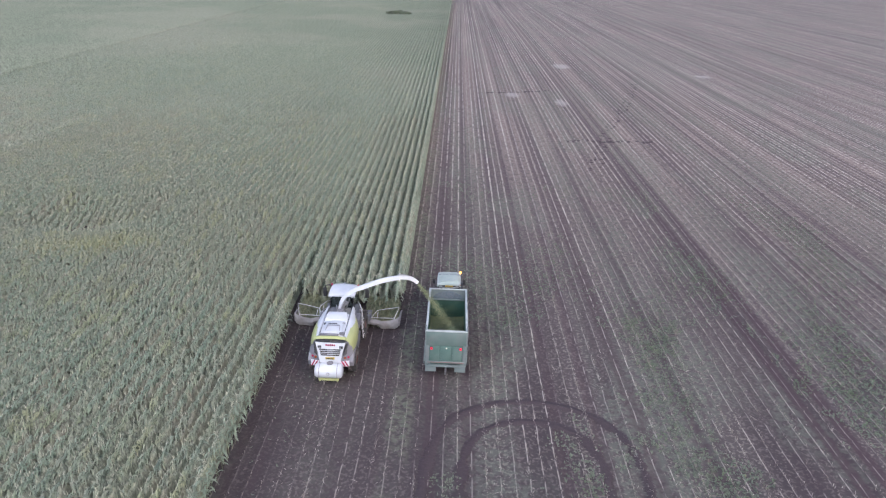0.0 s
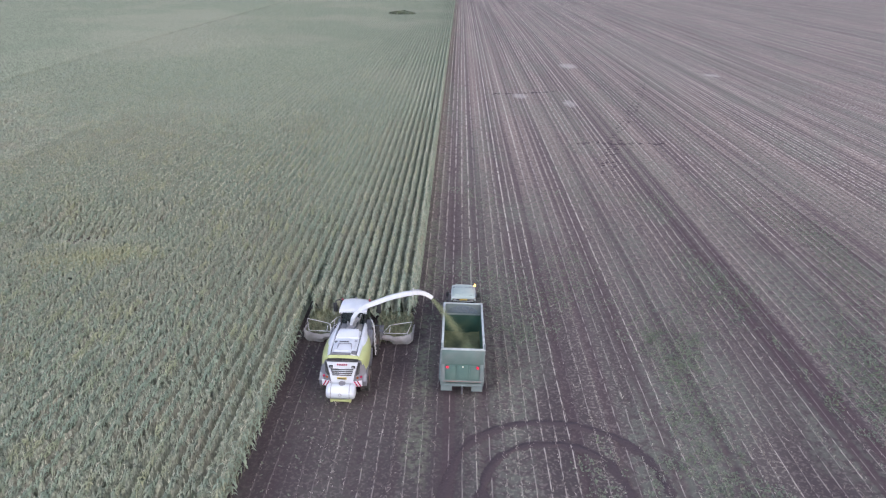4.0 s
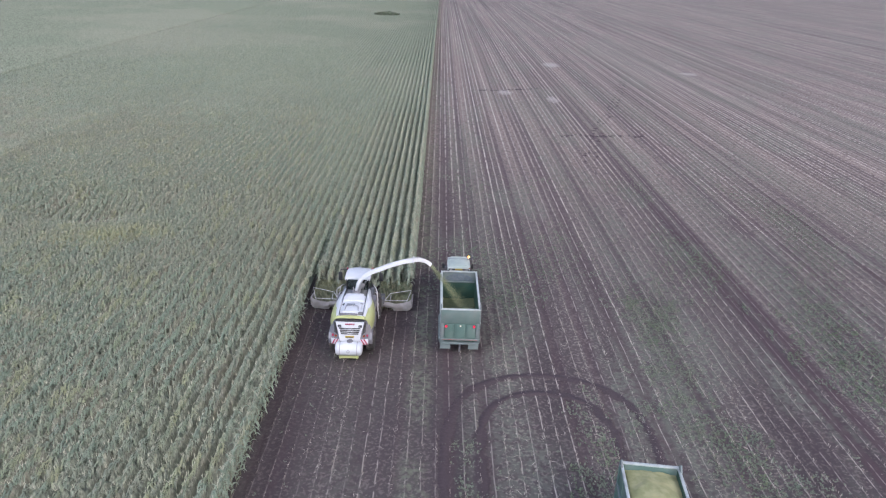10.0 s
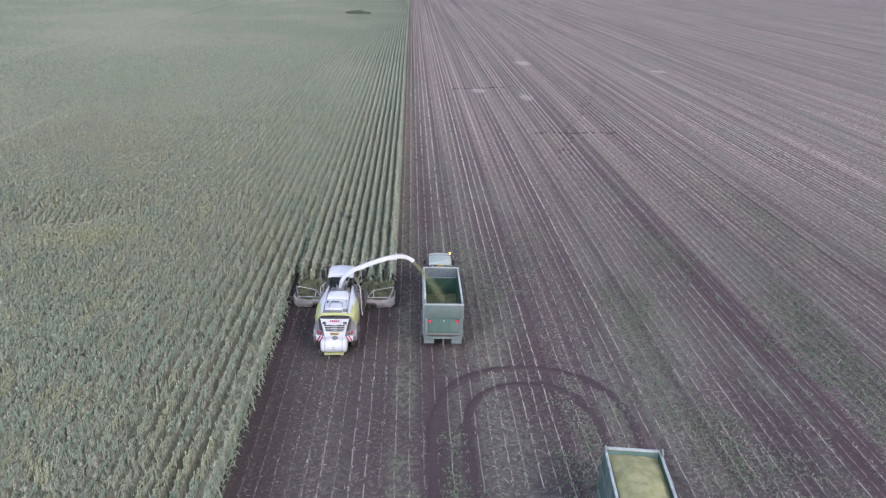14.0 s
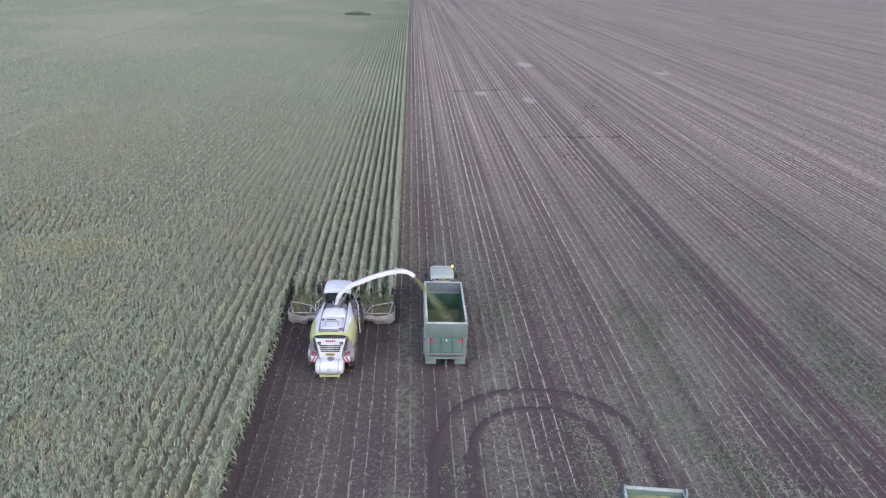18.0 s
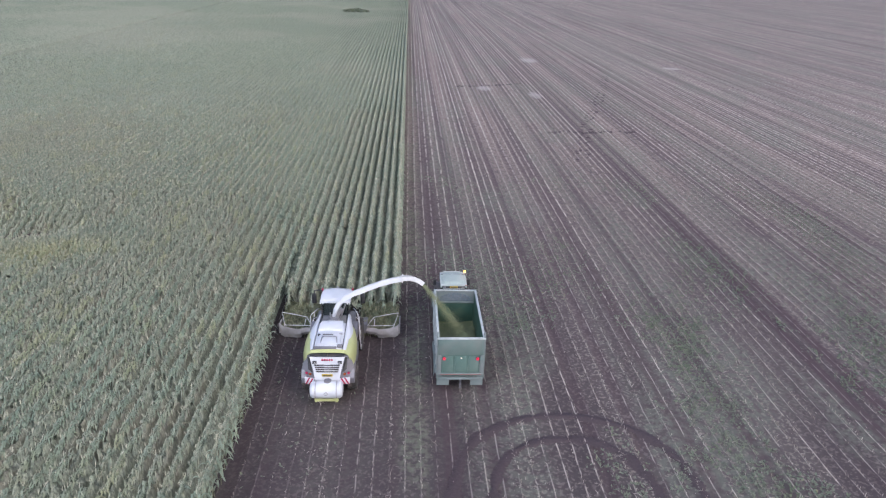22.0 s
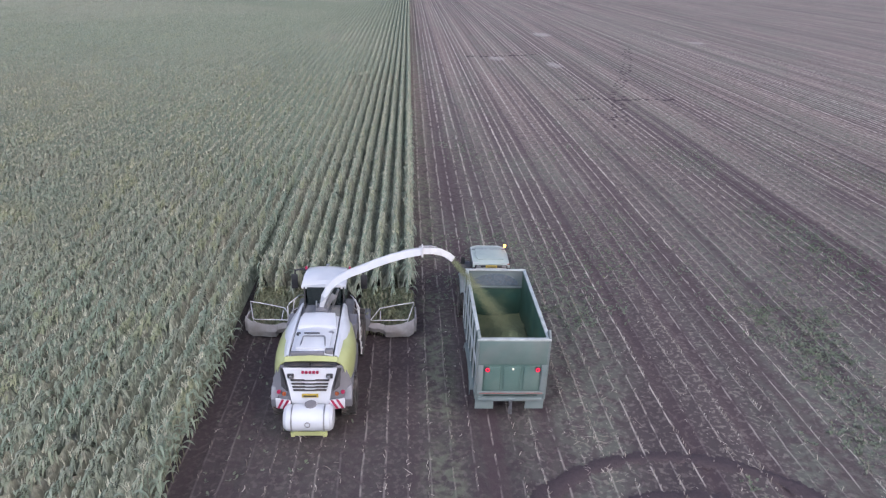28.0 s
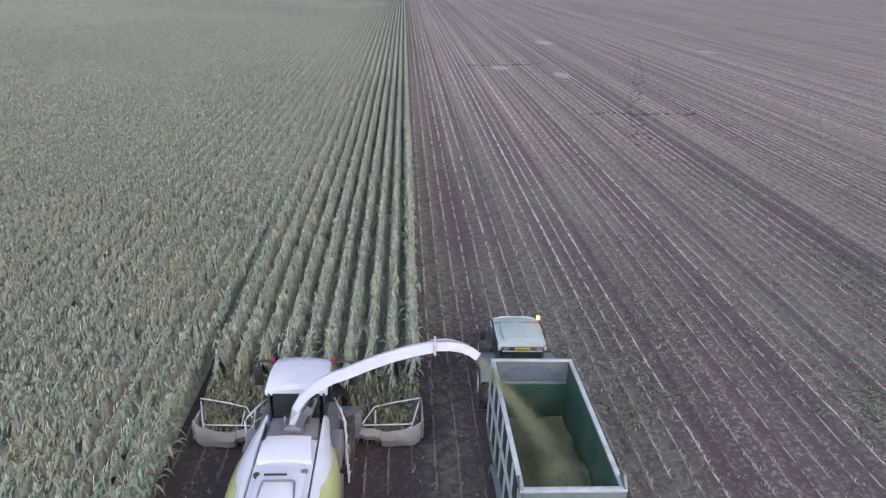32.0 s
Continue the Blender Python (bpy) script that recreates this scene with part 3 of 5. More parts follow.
def weed_patches():
    rng = np.random.default_rng(23)
    n = 150000
    p = np.stack([rng.uniform(-3.6, 46, n), rng.uniform(-32, 34, n)], -1)
    v = smooth_noise(p, 0.16, 0.07, 2.0) + 0.35 * smooth_noise(p, 0.9, 0.5, 5.0)
    p = p[cut_ground(p) & (v > 0.04) & (rng.uniform(0, 1, n) < v * 2.6 * np.where(p[:, 0] < 6.5, np.where(p[:, 0] < 3.4, 0.03, 0.2), np.where(p[:, 1] > 3.0, 0.28, 0.9)))]
    n = len(p) * 4
    foot = np.repeat(p, 4, 0)
    a = rng.uniform(0, 2 * np.pi, n)
    ln = rng.uniform(0.04, 0.15, n)
    z = soil_height(foot[:, 0], foot[:, 1])
    c0 = np.concatenate([foot, z[:, None]], 1)
    d = np.stack([np.cos(a) * ln, np.sin(a) * ln, ln * rng.uniform(0.2, 0.9, n)], -1)
    s = np.stack([-np.sin(a), np.cos(a), np.zeros(n)], -1) * (ln * 0.33)[:, None]
    co = np.stack([c0, c0 + d * 0.55 + s, c0 + d, c0 + d * 0.55 - s], 1).reshape(-1, 3)
    tagged(new("field_weeds", quad_mesh("field_weeds", co, np.arange(4 * n).reshape(n, 4), M_WEED)), "low green weeds in patches between stubble rows", "weeds", kind="stuff")


stubble()
litter()
weed_patches()


# ---- curved tyre marks of the turning rig ----
def tyre_mark(points, half):
    """A cleated, slightly sunken ribbon of pressed soil."""
    pts = [Vector((*p, 0)) for p in points]
    line = []
    for i in range(len(pts) - 1):
        a, b, c, d = pts[max(i - 1, 0)], pts[i], pts[i + 1], pts[min(i + 2, len(pts) - 1)]
        n = max(6, int((c - b).length / 0.10))
        for j in range(n):
            t = j / n
            line.append(0.5 * ((2 * b) + (c - a) * t + (2 * a - 5 * b + 4 * c - d) * t * t + (3 * b - a - 3 * c + d) * t ** 3))
    rows = []
    for i in range(1, len(line) - 1):
        side = (line[i + 1] - line[i - 1]).cross(Vector((0, 0, 1))).normalized()
        w = half * max(0.15, 0.95 + 0.35 * (i % 2) + 0.75 * noise.noise(line[i] * 1.3) + 0.5 * noise.noise(line[i] * 4.0))
        lift = (0.012 if i % 2 else 0.0) - 0.035 * max(0.0, noise.noise(line[i] * 2.1 + Vector((3, 1, 0))))
        rows.append([(*(line[i] + side * w).xy, -0.045), (*(line[i] + side * w * 0.75).xy, lift), (*(line[i]).xy, lift - 0.006), (*(line[i] - side * w * 0.75).xy, lift), (*(line[i] - side * w).xy, -0.045)])
    co = np.array(rows).reshape(-1, 3)
    i = np.arange(len(co)).reshape(-1, 5)
    quads = np.stack([i[:-1, :-1], i[:-1, 1:], i[1:, 1:], i[1:, :-1]], -1).reshape(-1, 4)
    tagged(new("tyre_mark", quad_mesh("tyre_mark", co, quads, M_WET)), "dark curved tyre mark pressed into the stubble", "tyre mark", kind="structure")


tyre_mark(((7.95, -33.20), (7.95, -27.20), (8.0, -21.20), (8.0, -17.20), (8.0, -14.60), (8.3, -12.60), (9.2, -10.90), (10.7, -9.95), (12.7, -9.80), (14.5, -10.60), (15.5, -12.60), (15.6, -14.40), (15.5, -17.70), (15.4, -20.20)), 0.27)
tyre_mark(((6.05, -33.20), (6.05, -27.20), (6.1, -21.20), (6.1, -18.20), (6.1, -15.40), (6.3, -13.20), (7.3, -10.20), (9.4, -8.50), (11.6, -7.90), (13.6, -8.10), (15.9, -9.10), (17.4, -11.40), (17.7, -14.20), (17.4, -17.20), (16.6, -20.20)), 0.27)


def scuffs(points, spacing, seed, width=0.9):
    """Broken cleat marks and kicked-up clods where machines turned across the rows."""
    rng = np.random.default_rng(seed)
    pts = np.array(points, dtype=float)
    seg = np.linalg.norm(np.diff(pts, axis=0), axis=1)
    run = np.concatenate([[0], np.cumsum(seg)])
    d = np.arange(0, run[-1], spacing)
    c = np.stack([np.interp(d, run, pts[:, 0]), np.interp(d, run, pts[:, 1])], -1)
    c = np.concatenate([c + rng.normal(0, 0.16, c.shape), c + np.array([width, width]) + rng.normal(0, 0.16, c.shape)])
    c = c[rng.uniform(0, 1, len(c)) < 0.6]
    n = len(c)
    bm = bmesh.new()
    for x, y in c:
        a, l, w = rng.uniform(-0.5, 0.5), rng.uniform(0.25, 0.6), rng.uniform(0.12, 0.28)
        ring = [bm.verts.new((x + l * math.cos(b) * math.cos(a) - w * math.sin(b) * math.sin(a), y + l * math.cos(b) * math.sin(a) + w * math.sin(b) * math.cos(a), -0.06)) for b in [math.pi * i / 4 for i in range(8)]]
        top = bm.verts.new((x, y, rng.uniform(0.02, 0.08)))
        for i in range(8):
            bm.faces.new((ring[i], ring[(i + 1) % 8], top))
    me = bpy.data.meshes.new("turning_marks")
    bm.to_mesh(me)
    bm.free()
    me.materials.append(M_WET)
    tagged(new("turning_marks", me), "broken dark clods where machines turned across the rows", "tyre mark", kind="stuff")


scuffs(((24.0, 55.4), (30.0, 55.9), (36.5, 56.3)), 0.42, 51, 0.7)
scuffs(((24.7, 41.0), (27.0, 50.0), (30.5, 62.0), (35.6, 75.7), (41.0, 92.0), (46.0, 109.0)), 0.95, 52, 1.6)
scuffs(((12.5, 90.5), (18.0, 92.0), (25.5, 95.0)), 0.5, 53, 0.8)


# ---- mesh helpers ----
def part(name, bm, material, parent=None, label="", smooth=True, kind=""):
    """Link a bmesh as one mesh object under a thing or under a part."""
    me = bpy.data.meshes.new(name)
    bmesh.ops.recalc_face_normals(bm, faces=bm.faces)
    bm.to_mesh(me)
    bm.free()
    for m in material if isinstance(material, (list, tuple)) else [material]:
        me.materials.append(m)
    if smooth:
        me.polygons.foreach_set("use_smooth", [True] * len(me.polygons))
        me.set_sharp_from_angle(angle=radians(32))
    ob = new(name, me)
    ob.parent = parent
    return tagged(ob, label, kind=kind)


def thing(name, m, label, category, group=""):
    ob = new(name)
    ob.empty_display_size = 0.3
    ob.matrix_basis = m
    return tagged(ob, label, category, group)


def box(x0, x1, y0, y1, z0, z1, bevel=0.02, bm=None, seg=2):
    b = bmesh.new()
    bmesh.ops.create_cube(b, size=1)
    for v in b.verts:
        v.co = Vector((x0 + (v.co.x + 0.5) * (x1 - x0), y0 + (v.co.y + 0.5) * (y1 - y0), z0 + (v.co.z + 0.5) * (z1 - z0)))
    if bevel:
        bmesh.ops.bevel(b, geom=list(b.edges), offset=bevel, segments=seg, affect="EDGES", profile=0.5)
    return b if bm is None else merge(bm, b)


def merge(bm, other):
    me = bpy.data.meshes.new("tmp")
    other.to_mesh(me)
    other.free()
    bm.from_mesh(me)
    bpy.data.meshes.remove(me)
    return bm


def prism(outline, axis, a, b, bevel=0.0, bm=None):
    """A flat outline pushed along an axis: 'x' takes (y, z) pairs, 'y' takes (x, z), 'z' takes (x, y)."""
    o = bmesh.new()
    put = {"x": lambda p, d: (d, p[0], p[1]), "y": lambda p, d: (p[0], d, p[1]), "z": lambda p, d: (p[0], p[1], d)}[axis]
    lo = [o.verts.new(put(p, a)) for p in outline]
    hi = [o.verts.new(put(p, b)) for p in outline]
    o.faces.new(lo)
    o.faces.new(hi[::-1])
    n = len(outline)
    for i in range(n):
        o.faces.new((lo[i], hi[i], hi[(i + 1) % n], lo[(i + 1) % n]))
    if bevel:
        bmesh.ops.bevel(o, geom=list(o.edges), offset=bevel, segments=2, affect="EDGES", profile=0.5)
    return o if bm is None else merge(bm, o)


def sweep(points, section, bm=None, scales=None, up=(0, 0, 1)):
    """A closed section swept along a line of points; scales gives a size for each point."""
    o = bmesh.new()
    pts = [Vector(p) for p in points]
    rings = []
    for i, p in enumerate(pts):
        d = (pts[min(i + 1, len(pts) - 1)] - pts[max(i - 1, 0)]).normalized()
        u = Vector(up) if abs(d.dot(Vector(up))) < 0.95 else Vector((0, 1, 0))
        side = d.cross(u).normalized()
        u = side.cross(d)
        s = scales[i] if scales else 1.0
        rings.append([o.verts.new(p + side * a * s + u * b * s) for a, b in section])
    n = len(section)
    for r, q in zip(rings, rings[1:]):
        for j in range(n):
            o.faces.new((r[j], r[(j + 1) % n], q[(j + 1) % n], q[j]))
    o.faces.new(rings[0][::-1])
    o.faces.new(rings[-1])
    return o if bm is None else merge(bm, o)


def tube(points, r, bm=None, n=8):
    return sweep(points, [(r * math.cos(2 * math.pi * i / n), r * math.sin(2 * math.pi * i / n)) for i in range(n)], bm)


def lathe(profile, centre, n=28, bm=None, axis="x"):
    """A closed turned ring: profile of (along, radius) pairs about an axis through centre."""
    o = bmesh.new()
    c = Vector(centre)
    rings = []
    for i in range(n):
        a = 2 * math.pi * i / n
        ca, sa = math.cos(a), math.sin(a)
        if axis == "x":
            rings.append([o.verts.new(c + Vector((x, r * ca, r * sa))) for x, r in profile])
        elif axis == "y":
            rings.append([o.verts.new(c + Vector((r * ca, x, r * sa))) for x, r in profile])
        else:
            rings.append([o.verts.new(c + Vector((r * ca, r * sa, x))) for x, r in profile])
    m = len(profile)
    for i in range(n):
        a, b = rings[i], rings[(i + 1) % n]
        for j in range(m):
            o.faces.new((a[j], a[(j + 1) % m], b[(j + 1) % m], b[j]))
    return o if bm is None else merge(bm, o)


def loft(sections, bm=None, cap=True):
    """Quads between rows of points; each section has the same count."""
    o = bmesh.new()
    rows = [[o.verts.new(p) for p in s] for s in sections]
    for a, b in zip(rows, rows[1:]):
        for j in range(len(a) - 1):
            o.faces.new((a[j], a[j + 1], b[j + 1], b[j]))
    return o if bm is None else merge(bm, o)


def thicken(bm, t):
    bmesh.ops.recalc_face_normals(bm, faces=bm.faces)
    bmesh.ops.solidify(bm, geom=list(bm.faces), thickness=t)
    return bm


def disc(centre, r, depth, axis="y", n=20, bm=None):
    return lathe([(0, 0.001), (depth, 0.001), (depth, r * 0.92), (depth * 0.85, r), (0, r)], centre, n, bm, axis)


# ---- materials of the machines ----
M_WHITE = surface("white_paint", (0.545, 0.56, 0.60), (0.50, 0.515, 0.555), 1.2, 0.30, dirty=0.14, coat=0.4)
M_LIME = surface("lime_green_paint", (0.41, 0.435, 0.20), (0.36, 0.385, 0.165), 1.2, 0.32, dirty=0.2, coat=0.3)
M_GREY = surface("grey_panel_paint", (0.173, 0.173, 0.195), (0.143, 0.143, 0.165), 1.5, 0.45, dirty=0.35, dirt=(0.210, 0.188, 0.180))
M_DECK = surface("dark_grey_deck", (0.120, 0.120, 0.135), (0.165, 0.165, 0.180), 2.0, 0.6, dirty=0.4, dirt=(0.255, 0.247, 0.195))
M_BLACK = surface("black_plastic", (0.030, 0.030, 0.034), (0.042, 0.042, 0.045), 3.0, 0.45, dirty=0.25)
M_TYRE = surface("dusty_tyre_rubber", (0.036, 0.034, 0.034), (0.056, 0.051, 0.048), 3.0, 0.8, dirty=0.75, dirt=(0.208, 0.176, 0.160), bump=0.3)
M_RIM_RED = surface("dull_red_rim", (0.22, 0.07, 0.06), (0.28, 0.10, 0.08), 3.0, 0.55, dirty=0.5)
M_RIM_PALE = surface("pale_grey_rim", (0.385, 0.385, 0.392), (0.322, 0.322, 0.329), 3.0, 0.5, dirty=0.5, dirt=(0.210, 0.189, 0.175))
M_STEEL = surface("worn_steel", (0.304, 0.304, 0.320), (0.400, 0.400, 0.416), 3.0, 0.42, 0.85, dirty=0.45)
M_DUST = surface("dust_covered_header_sheet", (0.36, 0.35, 0.36), (0.26, 0.25, 0.25), 1.9, 0.7, dirty=0.8, dirt=(0.20, 0.175, 0.155))
M_RAIL = surface("white_tube_paint", (0.56, 0.56, 0.575), (0.50, 0.50, 0.51), 3.0, 0.4, dirty=0.35)
M_TGREEN = surface("teal_green_trailer_paint", (0.098, 0.158, 0.140), (0.082, 0.136, 0.120), 1.0, 0.42, dirt=(0.234, 0.257, 0.234), dirty=0.6)
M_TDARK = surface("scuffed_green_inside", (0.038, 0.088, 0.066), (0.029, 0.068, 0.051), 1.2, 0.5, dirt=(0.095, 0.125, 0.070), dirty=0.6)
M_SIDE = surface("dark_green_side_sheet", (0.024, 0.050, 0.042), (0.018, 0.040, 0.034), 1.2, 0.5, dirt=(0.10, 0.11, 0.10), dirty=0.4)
M_TPALE = surface("pale_dusty_trailer_sheet", (0.160, 0.194, 0.194), (0.129, 0.160, 0.160), 1.2, 0.5, dirt=(0.184, 0.170, 0.170), dirty=0.5)
M_TGATE = surface("dusty_teal_upper_gate", (0.118, 0.166, 0.155), (0.098, 0.142, 0.131), 1.2, 0.48, dirt=(0.19, 0.185, 0.18), dirty=0.45)
M_EDGE = surface("worn_light_top_rail", (0.42, 0.45, 0.455), (0.33, 0.365, 0.365), 3.0, 0.45, dirty=0.35)
M_BLUE = surface("blue_paint", (0.047, 0.136, 0.476), (0.038, 0.111, 0.408), 1.5, 0.3, dirty=0.14, coat=0.5)
M_ROOFPALE = surface("pale_grey_green_roof_paint", (0.34, 0.395, 0.370), (0.29, 0.34, 0.32), 1.5, 0.4, dirty=0.4, dirt=(0.259, 0.259, 0.238))
M_HOODGREEN = surface("dusty_green_tractor_paint", (0.091, 0.147, 0.112), (0.077, 0.126, 0.098), 1.5, 0.4, dirty=0.45, dirt=(0.210, 0.203, 0.175))
M_YELLOW = surface("yellow_plate", (0.434, 0.322, 0.035), (0.385, 0.280, 0.035), 8.0, 0.4, dirty=0.15)
M_RED = surface("red_film", (0.34, 0.02, 0.075), (0.29, 0.02, 0.06), 6.0, 0.3, dirty=0.1)
M_ORANGE = surface("orange_lens", (0.28, 0.085, 0.04), (0.24, 0.07, 0.03), 6.0, 0.2, dirty=0.05)
M_MESH = surface("dark_wire_mesh", (0.16, 0.19, 0.22), (0.12, 0.15, 0.18), 12.0, 0.55, 0.3, dirty=0.3)


def glow(name, color, strength):
    k = Nodes(name)
    k.link(color, k.bsdf.inputs["Emission Color"])
    k.bsdf.inputs["Emission Strength"].default_value = strength
    return k.done(color, 0.3)


def pane(name, tint):
    k = Nodes(name)
    k.bsdf.inputs["Transmission Weight"].default_value = 0.75
    k.bsdf.inputs["IOR"].default_value = 1.2
    dirt = k.step(k.noise(3.0, 4.0), 0.45, 0.8)
    return k.done(k.mix(k.math("MULTIPLY", dirt, 0.3), tint, (0.25, 0.25, 0.24)), k.math("ADD", 0.06, k.math("MULTIPLY", dirt, 0.2)))


M_GLASS = pane("tinted_cab_glass", (0.10, 0.125, 0.13))
M_TAIL = glow("lit_red_lamp", (0.9, 0.02, 0.07), 0.28)
M_BEACON = glow("lit_amber_beacon", (1.0, 0.42, 0.05), 6.0)
M_WORKLAMP = glow("lit_work_lamp", (1.0, 0.85, 0.7), 0.25)
M_HEADLAMP = glow("lit_headlamp", (1.0, 0.96, 0.90), 7.0)


def silage():
    k = Nodes("chopped_maize")
    f = k.noise(26.0, 6.0)
    b = k.noise(2.2, 3.0)
    c = k.mix(k.step(f, 0.35, 0.65), (0.070, 0.094, 0.046), (0.165, 0.185, 0.098))
    c = k.mix(k.math("MULTIPLY", k.step(b, 0.45, 0.7), 0.35), c, (0.19, 0.195, 0.11))
    k.bump(f, 0.8, 0.03)
    return k.done(c, 0.85)


M_SILAGE = silage()
M_HEAP = surface("pale_yellow_silage", (0.29, 0.285, 0.155), (0.21, 0.215, 0.105), 2.5, 0.9, dirty=0.4, dirt=(0.42, 0.38, 0.20), bump=0.9)
M_JET = surface("flying_chopped_maize", (0.27, 0.29, 0.165), (0.21, 0.23, 0.125), 4.0, 0.9, dirty=0.1)


# ---- wheels ----
def wheel(parent, x, y, r, w, rim_r, rim_material, lugs=22, tread=0.05, name="wheel"):
    """A tyre with chevron lugs and, as its own piece, the dished rim."""
    h = w / 2
    base = r - tread
    bm = lathe([(-h * 0.9, rim_r), (-h, rim_r + (base - rim_r) * 0.45), (-h * 0.86, base * 0.96), (-h * 0.45, base), (h * 0.45, base),
                (h * 0.86, base * 0.96), (h, rim_r + (base - rim_r) * 0.45), (h * 0.9, rim_r)], (x, y, r), 32)
    for i in range(lugs):
        for s in (-1, 1):
            a = 2 * math.pi * (i + (0.5 if s > 0 else 0)) / lugs
            m = Matrix.Translation((x, y, r)) @ Matrix.Rotation(a, 4, "X") @ Matrix.Translation((s * h * 0.48, 0, base + tread * 0.3)) @ Matrix.Rotation(s * 0.65, 4, "Z")
            o = bmesh.new()
            bmesh.ops.create_cube(o, size=1, matrix=m @ Matrix.Diagonal((h * 1.02, r * 0.075, tread * 1.6, 1)))
            merge(bm, o)
    tyre = part(name, bm, M_TYRE, parent)
    d = -1 if x < 0 else 1
    dish = lathe([(-h * 0.7, rim_r * 1.0), (d * h * 0.35, rim_r * 0.9), (d * h * 0.2, rim_r * 0.45), (d * h * 0.55, rim_r * 0.36), (d * h * 0.6, 0.002),
                  (d * h * 0.1, 0.002), (d * h * 0.05, rim_r * 0.5), (h * 0.7, rim_r * 1.0)], (x, y, r), 24)
    for i in range(8):
        a = 2 * math.pi * i / 8
        disc((x + d * h * 0.5, y + rim_r * 0.3 * math.cos(a), r + rim_r * 0.3 * math.sin(a)), 0.025, 0.05, "x", 6, dish)
    part("rim", dish, rim_material, tyre)
    return tyre


# ---- forage harvester ----
def harvester():
    T = thing("forage_harvester", pose(0, 0, 0), "white and lime-green forage harvester with raised spout, cutting standing maize", "harvester")
    # engine body
    top = [(-0.74, 2.90), (-0.4, 2.97), (0.0, 2.99), (0.4, 2.97), (0.74, 2.90)]

    def crown(y):
        return -0.10 * max(0.0, (-y - 5.0)) ** 2 - 0.05 * max(0.0, y + 3.9) ** 2

    ys = [-3.35, -3.6, -4.0, -4.5, -5.0, -5.5, -5.95]
    part("bonnet", thicken(loft([[(x, y, z + crown(y)) for x, z in top] for y in ys]), 0.04), M_WHITE, T, "white engine bonnet with a raised hatch")
    hatch = loft([[(-a, y, z), (-a * 0.94, y, z + h), (0.0, y, z + h * 1.12), (a * 0.94, y, z + h), (a, y, z)] for y, a, z, h in ((-3.36, 0.60, 2.86, 0.02), (-3.40, 0.61, 2.88, 0.20), (-3.62, 0.64, 2.90, 0.23), (-4.10, 0.71, 2.90, 0.19), (-4.28, 0.73, 2.90, 0.13), (-4.33, 0.73, 2.90, 0.03))])
    part("air_intake_cover", thicken(hatch, 0.03), M_WHITE, T)
    hat = box(-0.58, 0.60, -5.72, -4.42, 2.90, 2.996, 0.012)
    hatch_ob = part("service_hatch", hat, M_WHITE, T)
    part("handle", box(-0.40, 0.16, -4.83, -4.77, 3.02, 3.05, 0.01), M_BLACK, hatch_ob, "black grab handle")
    part("grab_rail", tube([(-0.44, -5.62, 2.97), (-0.40, -5.10, 3.05), (-0.36, -5.04, 3.06), (0.34, -5.04, 3.06), (0.38, -5.10, 3.05), (0.44, -5.62, 2.97)], 0.026), M_STEEL, hatch_ob)
    part("filler_cap", disc((-0.60, -4.75, 2.93), 0.085, 0.07, "z"), M_BLACK, T, "black filler cap")
    part("latch", disc((0.56, -4.66, 2.96), 0.09, 0.05, "z", 10), M_STEEL, T, "round steel filter cap")
    part("sensor_box", box(0.46, 0.74, -5.90, -5.70, 2.80, 3.00, 0.04), M_DECK, T, "dark sensor box")
    part("tread_strip", box(-0.72, 0.44, -5.97, -5.84, 2.78, 2.955, 0.03), M_GREY, T, "grey tread strip")
    for s in (-1, 1):
        rib = loft([[(s * 0.765, y, z + crown(y) - 0.03), (s * (0.785 + 0.03 * f), y, z + 0.035 + crown(y)), (s * (0.85 + 0.14 * f), y, z + 0.03 + crown(y)), (s * (0.945 + 0.27 * f), y, z - 0.085 + crown(y)), (s * (0.975 + 0.37 * f), y, z - drop + crown(y) * 0.8)]
                    for y, z, f, drop in ((-2.25, 2.98, -0.10, 0.34), (-2.7, 2.96, 0.05, 0.36), (-3.3, 2.93, 0.38, 0.32), (-3.9, 2.91, 0.66, 0.25), (-4.6, 2.90, 0.66, 0.18), (-5.3, 2.90, 0.42, 0.17), (-5.7, 2.90, 0.24, 0.18), (-5.95, 2.89, 0.12, 0.18))])
        part("bonnet_rib", thicken(rib, 0.03), M_WHITE, T, "broad white curved bonnet wing")
        part("side_gap", box(min(s * 0.74, s * 0.762), max(s * 0.745, s * 0.76), -5.7, -2.6, 2.80, 2.90, 0.004), M_BLACK, T)
        lime = loft([[(s * (0.86 + 0.16 * f), y, 2.86 + crown(y)), (s * (0.94 + 0.24 * f), y, 2.78 + crown(y)), (s * (1.05 + 0.30 * f), y, 2.56 + crown(y) * 0.7), (s * (1.12 + 0.32 * f), y, 2.1), (s * (1.10 + 0.30 * f), y, 1.72)]
                     for y, f in ((-3.3, 0.45), (-3.9, 0.85), (-4.6, 1.0), (-5.3, 0.95), (-5.9, 0.6), (-6.12, 0.25))])
        part("side_panel", thicken(lime, 0.04), M_LIME, T, "lime-green side panel")
        skirt = prism([(-3.3, 1.72), (-6.2, 1.72), (-6.45, 1.35), (-6.4, 1.0), (-6.15, 0.95), (-6.0, 1.35), (-5.6, 1.62), (-5.0, 1.62), (-4.55, 1.35), (-4.35, 0.95), (-3.3, 0.95)],
                      "x", min(s * 1.14, s * 1.40), max(s * 1.14, s * 1.40), 0.03)
        part("wheel_arch_panel", skirt, M_GREY, T, "grey lower panel arched over the wheel")
